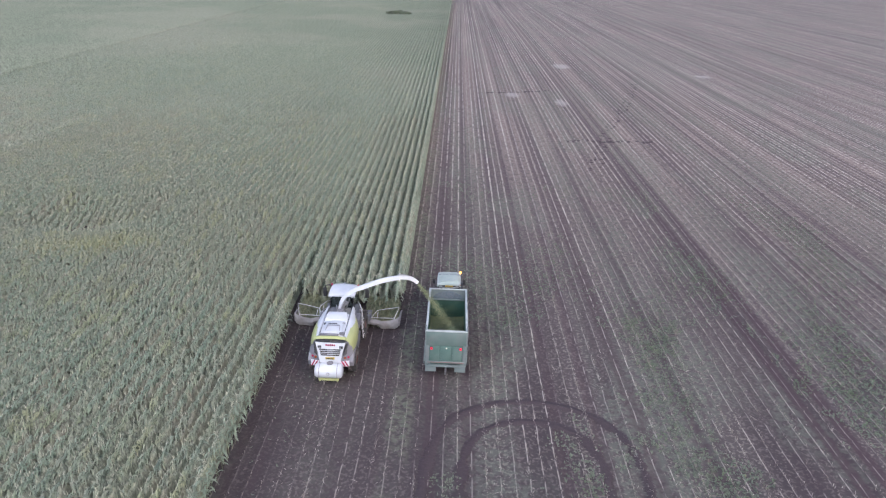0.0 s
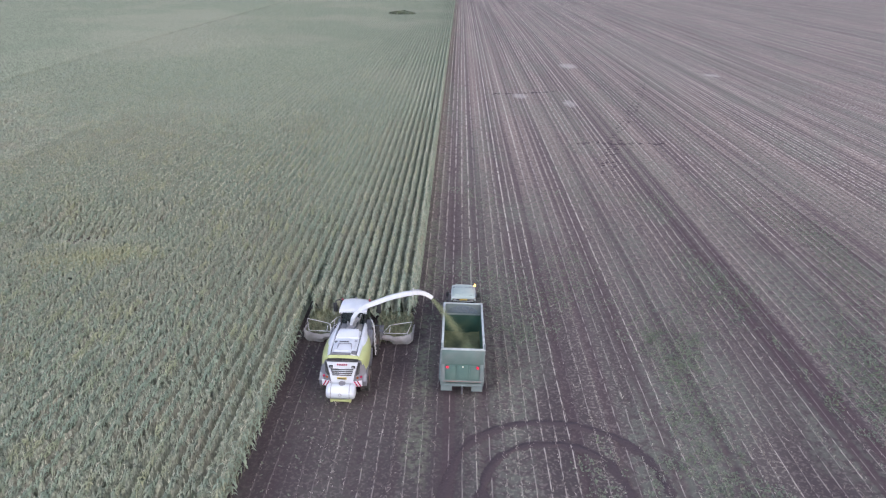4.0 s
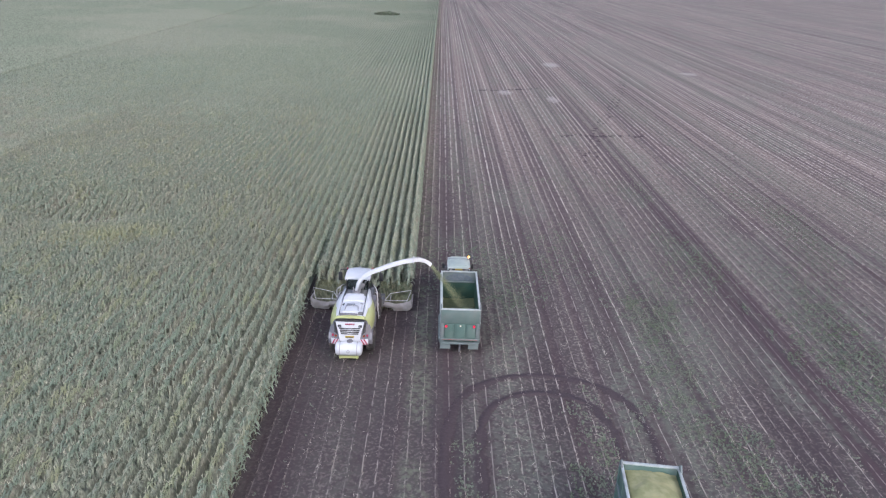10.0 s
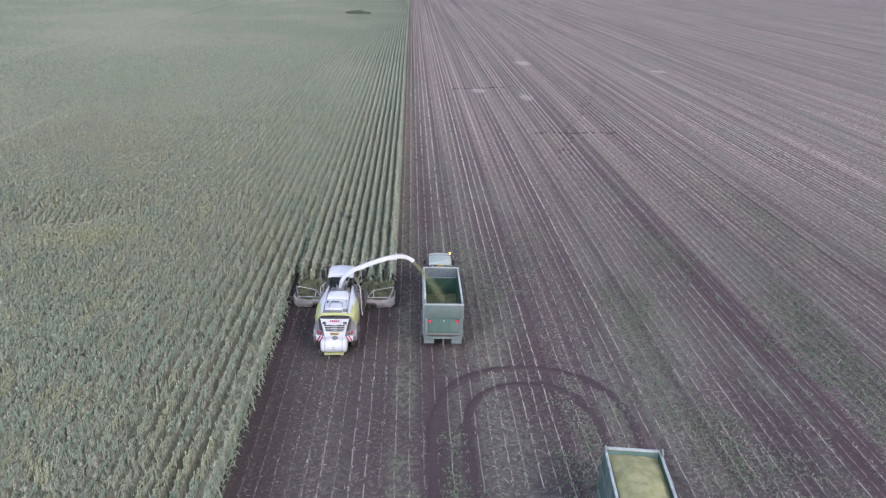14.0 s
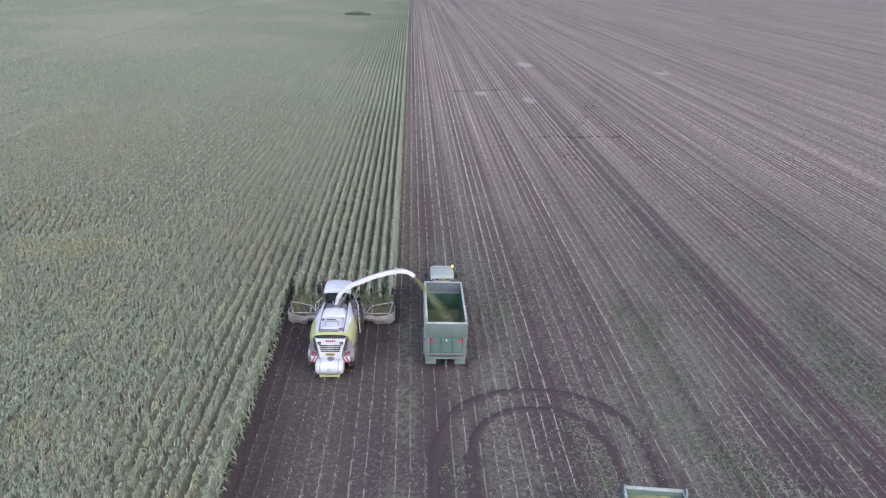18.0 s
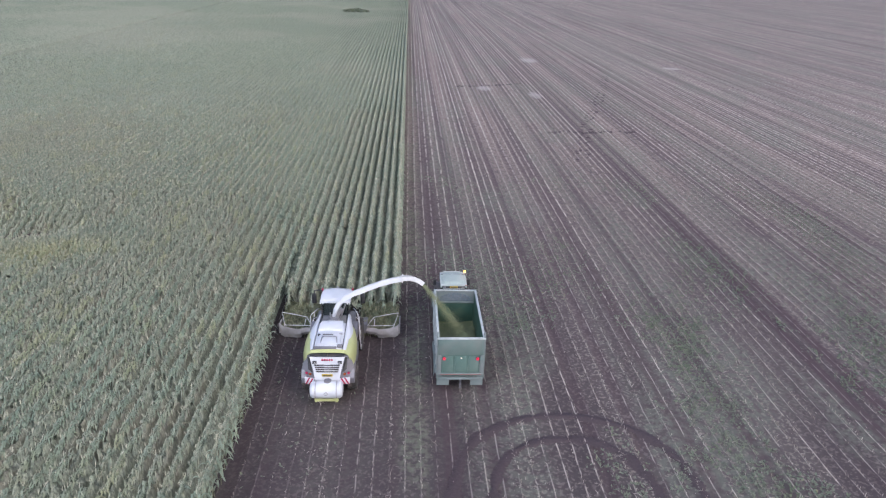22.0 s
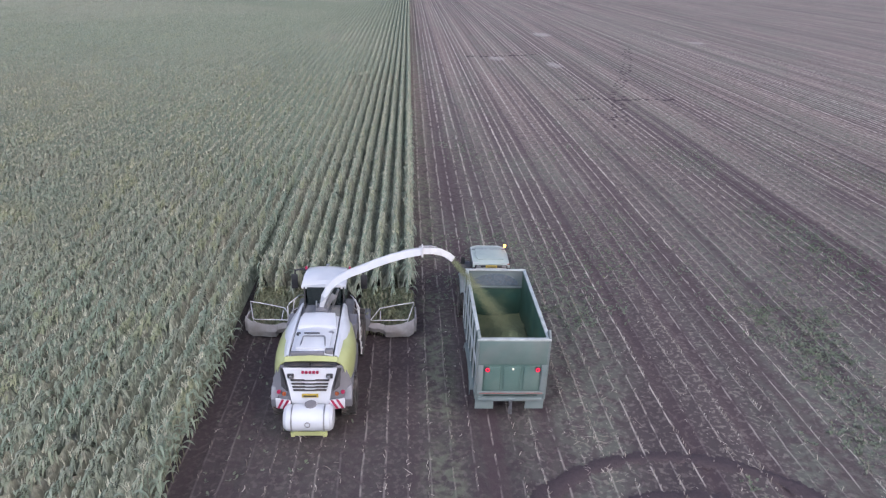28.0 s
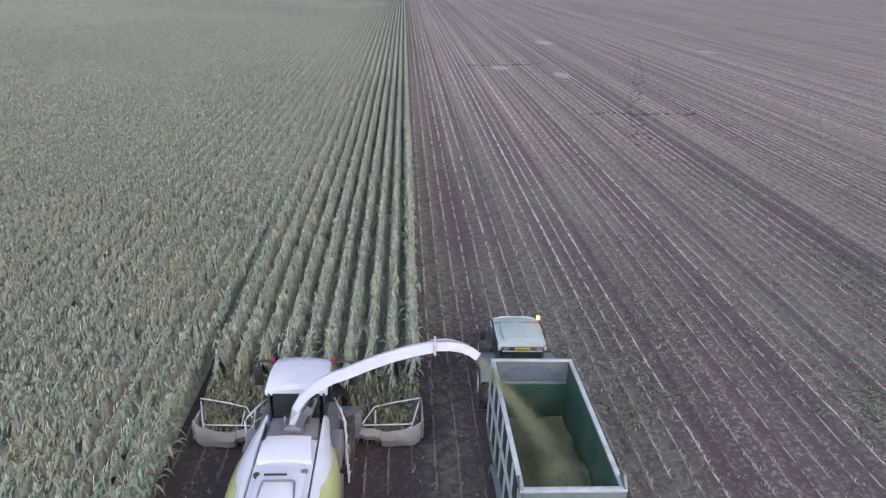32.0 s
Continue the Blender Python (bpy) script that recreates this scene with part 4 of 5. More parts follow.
        corner = loft([[(s * 0.62, -6.62, 1.30), (s * 0.72, -6.46, 2.0), (s * 0.80, -6.28, 2.62)], [(s * 0.95, -6.52, 1.30), (s * 1.03, -6.36, 2.0), (s * 1.02, -6.18, 2.58)],
                       [(s * 1.36, -6.2, 1.28), (s * 1.34, -6.1, 2.0), (s * 1.10, -6.02, 2.54)]])
        part("rear_corner_panel", thicken(corner, 0.04), M_GREY, T)
        win = loft([[(s * 0.80, -6.56, 1.78), (s * 0.93, -6.35, 2.56)], [(s * 1.0, -6.46, 1.90), (s * 1.05, -6.22, 2.50)]])
        part("rear_vent", thicken(win, 0.03), M_BLACK, T, "dark rear corner grille")
        for m, dx in ((M_RED, 0.30), (M_ORANGE, 0.10)):
            part("tail_lamp", disc((s * (0.80 + dx), -6.60 + dx * 0.55, 1.68), 0.07, -0.06), m, T)
        brd = thing("hazard_board", pose(s * 0.92, -6.72, 1.36, 0, 0, s * 14), "", "")
        del_board(brd, s, T)
        part("lower_lamp", disc((s * 0.70, -6.70, 1.06), 0.05, -0.05), M_STEEL, T)
    part("lime_band", thicken(loft([[(-1.08, -5.95, 2.60), (-0.9, -6.02, 2.82), (-0.45, -6.05, 2.88), (0.0, -6.06, 2.90), (0.45, -6.05, 2.88), (0.9, -6.02, 2.82), (1.08, -5.95, 2.60)],
                                    [(-1.06, -6.10, 2.55), (-0.88, -6.18, 2.72), (-0.45, -6.21, 2.77), (0.0, -6.22, 2.78), (0.45, -6.21, 2.77), (0.88, -6.18, 2.72), (1.06, -6.10, 2.55)]]), 0.04), M_LIME, T, "lime-green band round the tail")
    for x0, x1 in ((-0.90, -0.02), (0.02, 0.90)):
        part("rear_slot", box(x0, x1, -6.32, -6.10, 2.62, 2.68, 0.012), M_BLACK, T)
    gr = loft([[(-0.62, -6.70, 1.30), (0.62, -6.70, 1.30)], [(-0.74, -6.55, 1.95), (0.74, -6.55, 1.95)], [(-0.92, -6.38, 2.60), (0.92, -6.38, 2.60)]])
    grille = part("tail_panel", thicken(gr, 0.05), M_WHITE, T, "white slatted tail panel")
    for i, z in enumerate((1.84, 1.95, 2.06, 2.18)):
        w = 0.55 + 0.03 * i
        y = -6.745 + (z - 1.36) * 0.25
        part("slot", prism([(-w, z), (w, z), (w + 0.02, z + 0.05), (0.2, z + 0.05), (0.16, z + 0.025), (-0.16, z + 0.025), (-0.2, z + 0.05), (-w - 0.02, z + 0.05)], "y", y - 0.02, y + 0.03), M_BLACK, grille, "", False)
    for s in (-1, 1):
        part("work_lamp", disc((s * 0.64, -6.53, 2.33), 0.06, -0.05), M_STEEL, grille)
        part("lamp_housing", box(s * 0.66 - 0.11, s * 0.66 + 0.11, -6.51, -6.39, 2.25, 2.41, 0.03), M_BLACK, grille)
    for i in range(5):
        x = -0.25 + 0.125 * i
        part("badge_bar", box(x - 0.042, x + 0.042, -6.475, -6.42, 2.42, 2.52, 0.012), M_RED, grille, "red badge bar")
    plate = part("number_plate", box(-0.28, 0.28, -6.70, -6.64, 1.61, 1.73, 0.006), M_YELLOW, T, "yellow plate")
    part("plate_bar", box(-0.22, 0.22, -6.708, -6.699, 1.645, 1.695, 0.0), M_BLACK, plate)
    part("rear_chassis", box(-0.62, 0.62, -6.66, -5.9, 0.75, 1.34, 0.05), M_DECK, T)
    part("belly", box(-1.12, 1.12, -6.2, -1.0, 0.75, 2.45, 0.08), M_DECK, T)
    part("rear_axle", box(-1.1, 1.1, -5.45, -5.15, 0.62, 0.92, 0.05), M_DECK, T)
    part("front_axle", box(-1.1, 1.1, -1.45, -1.1, 0.75, 1.15, 0.05), M_DECK, T)
    # white water tank at the tail
    tank = lathe([(-0.86, 0.002), (-0.86, 0.20), (-0.82, 0.36), (-0.72, 0.44), (-0.5, 0.455), (0.5, 0.455), (0.72, 0.44), (0.82, 0.36), (0.86, 0.20), (0.86, 0.002)], (0, -7.12, 1.10), 28)
    tk = part("water_tank", tank, M_WHITE, T, "white plastic tank carried on a lime-green bracket")
    for s in (-1, 1):
        part("strap", lathe([(-0.022, 0.452), (0.022, 0.452), (0.022, 0.468), (-0.022, 0.468)], (s * 0.54, -7.12, 1.10), 28), M_STEEL, tk)
    part("cap", disc((0.06, -7.02, 1.52), 0.20, 0.09, "z"), M_GREY, tk, "grey screw cap")
    part("round_badge", lathe([(-0.02, 0.075), (0.02, 0.075), (0.02, 0.10), (-0.02, 0.10)], (0, -7.57, 1.14), 18, None, "y"), M_STEEL, tk)
    br = prism([(-0.62, 0.50), (0.62, 0.50), (0.62, 0.84), (0.46, 0.84), (0.36, 0.64), (-0.36, 0.64), (-0.46, 0.84), (-0.62, 0.84)], "y", -7.34, -7.24, 0.015)
    box(-0.6, -0.48, -7.4, -6.6, 0.5, 0.62, 0.01, br)
    box(0.48, 0.6, -7.4, -6.6, 0.5, 0.62, 0.01, br)
    part("tank_bracket", br, M_LIME, T, "lime-green steel bracket")
    # deck between cab and bonnet
    part("engine_deck", prism([(-0.76, -3.38), (0.76, -3.38), (0.66, -2.25), (-0.66, -2.25)], "z", 2.45, 2.80, 0.03), M_DECK, T, "dark grey walk-on deck")
    part("turret_plate", box(-0.32, 0.32, -2.98, -2.42, 2.80, 2.85, 0.015), M_STEEL, T)
    # cab
    part("cab_frame", cab_frame(), M_BLACK, T)
    for nm, b in (("rear_window", box(-0.66, 0.66, -2.06, -2.03, 2.0, 3.46, 0.0)), ("windscreen", box(-0.70, 0.70, -0.46, -0.43, 1.6, 3.44, 0.0)),
                  ("side_window", box(-0.80, -0.77, -1.98, -0.50, 1.7, 3.46, 0.0)), ("side_window", box(0.77, 0.80, -1.98, -0.50, 1.7, 3.46, 0.0))):
        part(nm, b, M_GLASS, T, "", False)
    roof = loft([[(x * a, y, z + 0.10 * (1 - (x / 0.85) ** 2) * c) for x in (-0.88, -0.80, -0.45, 0.0, 0.45, 0.80, 0.88)] for y, z, a, c in
                 ((-2.03, 3.42, 1.0, 0.2), (-2.01, 3.52, 1.0, 0.7), (-1.88, 3.60, 0.98, 1.0), (-1.3, 3.64, 0.98, 1.0), (-0.75, 3.62, 0.94, 1.0), (-0.38, 3.54, 0.88, 0.8), (-0.22, 3.42, 0.84, 0.2))])
    part("roof", thicken(roof, 0.05), M_WHITE, T, "white rounded cab roof")
    part("roof_rim", box(-0.86, 0.86, -2.02, -0.34, 3.36, 3.46, 0.04), M_WHITE, T)
    part("roof_aerial", disc((0.02, -0.62, 3.76), 0.07, 0.05, "z"), M_STEEL, T)
    for s in (-1, 1):
        part("beacon", lathe([(0, 0.002), (0.13, 0.002), (0.11, 0.05), (0, 0.055)], (s * 0.90, -0.45, 3.50), 14, None, "z"), M_RED, T, "red-orange beacon, unlit")
        arm = tube([(s * 0.85, -0.45, 3.42), (s * 1.1, -0.25, 3.40), (s * 1.42, -0.15, 3.30), (s * 1.46, -0.15, 2.6)], 0.045)
        mirror = part("mirror_arm", arm, M_BLACK, T)
        part("mirror", box(s * 1.46 - 0.14, s * 1.46 + 0.14, -0.22, -0.11, 2.45, 3.12, 0.05), M_BLACK, mirror)
    part("seat", box(-0.28, 0.28, -1.55, -1.0, 1.9, 2.7, 0.08), M_BLACK, T)
    part("spout_camera", box(0.30, 0.40, -2.22, -2.12, 2.62, 2.74, 0.02), M_WHITE, T)
    # platforms, ladders and rails
    for s in (-1, 1):
        part("platform", box(min(s * 0.82, s * 1.40), max(s * 0.82, s * 1.40), -2.35, -0.5, 1.62, 1.70, 0.015), M_DECK, T)
        rail = tube([(s * 1.40, -2.46, 1.30), (s * 1.40, -2.40, 2.78), (s * 1.34, -2.32, 2.88), (s * 1.08, -1.60, 2.84), (s * 0.96, -1.05, 2.60)], 0.028)
        tube([(s * 1.40, -1.78, 1.66), (s * 1.22, -1.80, 2.82)], 0.022, rail)
        tube([(s * 1.40, -2.43, 2.28), (s * 1.30, -1.79, 2.28), (s * 1.00, -1.20, 2.20)], 0.020, rail)
        tube([(s * 1.40, -2.44, 1.78), (s * 1.38, -1.78, 1.80)], 0.020, rail)
        part("handrail", rail, M_RAIL, T, "white tube handrail")
        lad = tube([(s * 1.42, -2.46, 1.66), (s * 1.48, -2.56, 0.70)], 0.026)
        tube([(s * 1.42, -2.04, 1.66), (s * 1.48, -2.10, 0.70)], 0.026, lad)
        for i in range(4):
            z = 0.76 + 0.27 * i
            tube([(s * (1.478 - 0.018 * i), -2.55 + 0.027 * i, z), (s * (1.478 - 0.018 * i), -2.10 + 0.017 * i, z)], 0.02, lad)
        part("ladder", lad, M_RAIL, T, "white tube ladder")
        part("fuel_box", box(min(s * 0.98, s * 1.34), max(s * 0.98, s * 1.34), -3.2, -2.3, 1.75, 2.45, 0.06), M_GREY, T)
    # discharge spout
    path = [(0.0, -2.75, 2.86), (0.03, -2.74, 3.12), (0.12, -2.73, 3.45), (0.34, -2.70, 3.85), (0.68, -2.66, 4.17), (1.10, -2.62, 4.40), (1.56, -2.58, 4.57), (2.10, -2.52, 4.79), (2.64, -2.46, 4.97), (3.25, -2.39, 5.13), (3.85, -2.33, 5.22)]
    sec = [(-0.15, -0.17), (0.15, -0.17), (0.16, 0.10), (0.10, 0.16), (-0.10, 0.16), (-0.16, 0.10)]
    spout = part("spout", sweep(path, sec, None, [0.66, 0.70, 0.76, 0.82, 0.86, 0.88, 0.89, 0.89, 0.88, 0.87, 0.86], (0, 0.3, 1)), M_WHITE, T, "white arched discharge spout")
    part("spout_collar", box(3.83, 3.90, -2.52, -2.14, 5.03, 5.43, 0.02), M_RAIL, spout)
    part("flap_ram", tube([(3.72, -2.33, 5.40), (4.20, -2.29, 5.42), (4.45, -2.27, 5.34)], 0.028), M_STEEL, spout, "small steel flap ram")
    part("spout_flap", sweep([(3.87, -2.33, 5.22), (4.25, -2.29, 5.22), (4.58, -2.25, 5.14), (4.84, -2.22, 5.00), (5.03, -2.20, 4.83)], [(-0.16, -0.13), (0.16, -0.13), (0.16, 0.14), (-0.16, 0.14)], None, [0.84, 0.90, 0.92, 0.90, 0.86], (0, 0.3, 1)), M_RAIL, spout, "pale hinged spout end")
    part("spout_rack", sweep([(0.15, -2.9, 2.95), (0.30, -2.86, 3.3), (0.50, -2.82, 3.55)], [(-0.04, -0.1), (0.04, -0.1), (0.04, 0.1), (-0.04, 0.1)]), M_STEEL, spout, "toothed lift bracket")
    part("spout_ram", tube([(0.35, -2.5, 2.8), (0.62, -2.5, 3.62)], 0.05), M_STEEL, spout)
    part("spout_elbow", box(-0.24, 0.26, -3.02, -2.52, 2.84, 3.02, 0.04), M_GREY, spout, "dark swivel elbow")
    for x in (-0.20, 0.22):
        part("lift_lug", prism([(-2.98, 2.98), (-2.70, 2.98), (-2.74, 3.24), (-2.84, 3.30), (-2.92, 3.24)], "x", x - 0.02, x + 0.02, 0.006), M_STEEL, spout)
    part("hose", tube([(-0.18, -2.6, 2.85), (-0.12, -2.45, 3.1), (0.12, -2.5, 3.5), (0.5, -2.52, 3.98), (1.0, -2.46, 4.40)], 0.02), M_BLACK, spout, "black hydraulic hose")
    part("turret", lathe([(0, 0.25), (0.12, 0.25), (0.16, 0.2), (0.16, 0.01), (0, 0.01)], (0, -2.70, 2.82), 20, None, "z"), M_STEEL, T)
    # wheels
    for s in (-1, 1):
        wheel(T, s * 1.18, -1.28, 0.98, 0.72, 0.45, M_RIM_RED, 20, 0.06)
        wheel(T, s * 1.22, -5.3, 0.76, 0.56, 0.36, M_RIM_RED, 18, 0.05)
    header(T)
    return T


def del_board(brd, s, parent):
    """Red and white striped warning board."""
    brd.parent = parent
    w, h = 0.27, 0.20
    bm = box(-w, w, -0.012, 0.012, -h, h, 0.004)
    base = part("board", bm, M_WHITE, brd)
    for x in (-0.235, -0.055, 0.125):
        edge = min(x + 0.09 + 0.2, w)
        top = h if x + 0.29 <= w else -h + 2 * h * (w - x - 0.09) / 0.2
        poly = [(x, -h), (x + 0.09, -h), (edge, top), (min(x + 0.2, w), h if x + 0.2 <= w else -h + 2 * h * (w - x) / 0.2)]
        part("red_stripe", prism([(-s * a, b) for a, b in poly], "y", -0.019, -0.0135), M_RED, brd, "", False)
    brd.name = "hazard_board"


def cab_frame():
    bm = box(-0.82, 0.82, -2.05, -0.42, 1.45, 1.72, 0.04)
    for x, y in ((-0.80, -2.04), (0.74, -2.04), (-0.80, -0.52), (0.74, -0.52)):
        box(x, x + 0.06, y, y + 0.07, 1.6, 3.46, 0.012, bm)
    box(-0.60, 0.60, -2.02, -1.5, 1.7, 2.1, 0.06, bm)
    return bm


def header(T):
    """Ten-row maize header: dusty rear sheets, lime drums behind, tube guards, row points."""
    oy, oz = -0.28, -0.05
    H = part("maize_header", box(-1.7, 1.7, -0.2, 0.75, 0.35, 1.0, 0.05), M_DECK, T, "wide ten-row maize header with dusty rear sheets")
    for s in (-1, 1):
        xs = [1.62, 1.86, 2.08, 2.30, 2.38, 2.62, 3.0, 3.40, 3.62, 3.74]
        low = [0.38, 0.27, 0.30, 0.22, 0.09, 0.07, 0.10, 0.08, 0.20, 0.44]
        high = [0.84, 0.80, 0.82, 0.76, 0.75, 0.76, 0.80, 0.90, 1.00, 1.02]
        bow = [0.10, 0.05, 0.03, 0.02, -0.04, -0.05, -0.03, 0.0, 0.06, 0.25]
        rear = loft([[(s * x, b + oy + 0.08, l), (s * x, b + oy - 0.03, (l + h + oz) / 2), (s * x, b + oy + 0.05, h + oz)] for x, l, h, b in zip(xs, low, high, bow)])
        part("rear_sheet", thicken(rear, 0.05), M_DUST, H, "dust-grey curved rear sheet")
        end = prism([(-0.1, 0.30), (1.9, 0.14), (2.35, 0.20), (1.6, 0.55), (0.6, 0.85), (-0.1, 0.88)], "x", min(s * 3.66, s * 3.74), max(s * 3.66, s * 3.74), 0.02)
        part("end_divider", end, M_DUST, H)
        for i in range(2):
            cx = s * (1.15 + 1.62 * i)
            drum = lathe([(0.25, 0.01), (0.25, 0.70), (0.29, 0.76), (0.33, 0.70), (0.34, 0.40), (0.42, 0.36), (0.46, 0.30), (0.47, 0.01)], (cx, 0.80, 0), 26, None, "z")
            d = part("rotor_drum", drum, M_LIME, H, "lime-green gathering drum")
            teeth = bmesh.new()
            for j in range(20):
                a = 2 * math.pi * j / 20
                prism([(cx + 0.70 * math.cos(a - 0.06), 0.80 + 0.70 * math.sin(a - 0.06)), (cx + 0.88 * math.cos(a + 0.05), 0.80 + 0.88 * math.sin(a + 0.05)), (cx + 0.70 * math.cos(a + 0.09), 0.80 + 0.70 * math.sin(a + 0.09))], "z", 0.28, 0.30, 0, teeth)
            part("toothed_ring", teeth, M_STEEL, d, "", False, "stuff")
        loop = [(1.72, -0.02, 0.83), (2.10, 0.50, 1.12), (2.8, 0.62, 1.22), (3.63, 0.70, 1.33), (3.58, 0.58, 1.22), (3.38, -0.06, 0.93), (3.28, -0.12, 0.89), (1.75, -0.14, 0.87)]
        guard = tube([(s * x, y, z) for x, y, z in loop], 0.024)
        tube([(s * 2.14, 0.38, 1.04), (s * 2.14, -0.13, 0.88)], 0.024, guard)
        tube([(s * 3.38, -0.06, 0.93), (s * 3.34, -0.16, 0.82), (s * 3.2, -0.22, 0.78)], 0.024, guard)
        part("tube_guard", guard, M_RAIL, H, "white tube guard")
        for i in range(5):
            x = s * (0.0 + 0.75 * i) if i else s * 0.02
            if i == 0 and s < 0:
                continue
            pt = loft([[(x - 0.16, 1.7, 0.18), (x, 1.7, 0.42), (x + 0.16, 1.7, 0.18)], [(x - 0.10, 2.2, 0.12), (x, 2.2, 0.26), (x + 0.10, 2.2, 0.12)], [(x - 0.01, 2.65, 0.05), (x, 2.65, 0.07), (x + 0.01, 2.65, 0.05)]])
            part("row_point", thicken(pt, 0.02), M_LIME, H)


# ---- silage trailer ----
def trailer(m, label, loaded, length, width=2.52, top=3.72):
    """High-sided tandem trailer; y runs forward from the tailgate, ground at z = 0."""
    T = thing("silage_trailer", m, label, "trailer")
    w, floor = width / 2, 1.18
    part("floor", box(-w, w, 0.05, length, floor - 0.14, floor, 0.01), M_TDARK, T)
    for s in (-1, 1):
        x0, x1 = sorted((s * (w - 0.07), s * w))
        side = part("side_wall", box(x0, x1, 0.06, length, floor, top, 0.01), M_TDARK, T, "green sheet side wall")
        n = 6
        for i in range(n + 1):
            y = 0.10 + (length - 0.20) * i / n
            a, b = sorted((s * (w + 0.002), s * (w + 0.07)))
            part("side_post", box(a, b, y - 0.05, y + 0.05, floor, top - 0.05, 0.01), M_EDGE if not loaded else M_TGREEN, side)
        for i in range(n):
            y = 0.10 + (length - 0.20) * i / n
            a, b = sorted((s * (w + 0.002), s * (w + 0.03)))
            for z0, z1 in ((floor + 0.1, 2.30), (2.48, top - 0.16)):
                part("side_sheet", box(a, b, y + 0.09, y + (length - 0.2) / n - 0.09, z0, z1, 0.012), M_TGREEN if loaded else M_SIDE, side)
        a, b = sorted((s * (w + 0.004), s * (w + 0.085)))
        part("mid_rail", box(a, b, 0.06, length, 2.34, 2.45, 0.01), M_TPALE if loaded else M_EDGE, side)
        part("top_rail", box(min(s * (w - 0.08), s * (w + 0.05)), max(s * (w - 0.08), s * (w + 0.05)), 0.06, length, top - 0.06, top + 0.02, 0.015), M_EDGE, side, "worn light top rail")
        part("side_skirt", box(min(s * (w - 0.25), s * (w + 0.06)), max(s * (w - 0.25), s * (w + 0.06)), 0.0, length, floor - 0.22, floor - 0.03, 0.02), M_TPALE, T)
        part("corner_post", prism([(-0.06, 0.95), (0.12, 0.95), (0.12, top + 0.02), (0.42, top + 0.06), (0.16, top + 0.30), (-0.06, top + 0.06)], "x", min(s * (w - 0.02), s * (w + 0.06)), max(s * (w - 0.02), s * (w + 0.06)), 0.012), M_TPALE, T)
        for i, y in enumerate((length * 0.30, length * 0.30 + 1.35)):
            wheel(T, s * (w - 0.36), y, 0.60, 0.52, 0.31, M_RIM_PALE, 20, 0.03)
        guard = [(length * 0.30 + 0.675 + 1.50 * math.cos(a), 0.72 + 0.66 * math.sin(a)) for a in [math.pi * i / 10 for i in range(11)]]
        gm = loft([[(s * (w - 0.66), y, z), (s * (w + 0.13), y, z), (s * (w + 0.16), y, z - 0.22)] for y, z in guard])
        part("mudguard", thicken(gm, 0.025), M_TPALE, T, "pale dusty mudguard")
        part("mud_flap", box(min(s * (w - 0.66), s * (w + 0.02)), max(s * (w - 0.66), s * (w + 0.02)), -0.02, 0.02, 0.50, 0.98, 0.01), M_TPALE, T, "pale grey mud flap")
        part("marker_lamp", box(min(s * (w + 0.06), s * (w + 0.09)), max(s * (w + 0.06), s * (w + 0.09)), length * 0.62, length * 0.62 + 0.09, 1.04, 1.10, 0.01), M_BEACON, T, "small lit amber marker")
        part("beam", box(min(s * 0.35, s * 0.5), max(s * 0.35, s * 0.5), 0.1, length + 0.3, 0.80, floor - 0.14, 0.01), M_TPALE, T)
    # tailgate
    gate = part("tailgate", box(-w, w, -0.05, 0.05, floor, top, 0.015), M_TGREEN, T, "teal-green tailgate with pressed ribs")
    up = part("tailgate_extension", box(-w + 0.02, w - 0.02, -0.085, -0.052, 2.46, top - 0.03, 0.02), M_TGATE if not loaded else M_TGREEN, gate, "paler upper tailgate sheet")
    part("tailgate_rail", box(-w - 0.06, w + 0.06, -0.08, 0.07, top - 0.04, top + 0.04, 0.02), M_EDGE, gate, "worn light top edge")
    for x0, x1 in ((-0.98, -0.42), (-0.30, 0.30), (0.42, 0.98)):
        part("pressed_panel", box(x0, x1, -0.085, -0.052, floor + 0.18, 2.36, 0.03), M_TGREEN, gate)
    for s in (-1, 1):
        part("gate_frame", box(min(s * (w - 0.20), s * (w - 0.01)), max(s * (w - 0.20), s * (w - 0.01)), -0.10, -0.052, floor, 2.44, 0.015), M_TPALE, gate)
        lamp = part("tail_lamp_ring", disc((s * 0.90, -0.10, 2.28), 0.105, -0.05), M_BLACK, gate)
        part("tail_lamp", lathe([(-0.03, 0.045), (0.03, 0.045), (0.03, 0.08), (-0.03, 0.08)], (s * 0.90, -0.15, 2.28), 18, None, "y"), M_TAIL, lamp, "lit red lamp")
    if not loaded:
        part("reversing_lamp", disc((0.02, -0.10, 2.29), 0.035, -0.04), M_WORKLAMP, gate, "small lit white lamp")
    part("gate_beam", box(-w + 0.02, w - 0.02, -0.12, -0.052, floor + 0.01, floor + 0.14, 0.02), M_TPALE, gate)
    part("gate_stripe", box(-w + 0.1, w - 0.1, -0.128, -0.119, floor + 0.065, floor + 0.095, 0.004), M_RIM_RED, gate, "faded red reflective strip")
    part("rear_bumper", box(-w + 0.05, w - 0.05, -0.10, 0.12, 0.88, floor - 0.16, 0.03), M_TPALE, T)
    part("tow_hook", sweep([(0.02, -0.12, 0.95), (0.02, -0.22, 0.7), (0.02, -0.20, 0.45)], [(-0.06, -0.06), (0.06, -0.06), (0.06, 0.06), (-0.06, 0.06)]), M_STEEL, T)
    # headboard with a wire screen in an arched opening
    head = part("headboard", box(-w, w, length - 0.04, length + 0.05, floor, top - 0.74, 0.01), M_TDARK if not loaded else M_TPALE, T)
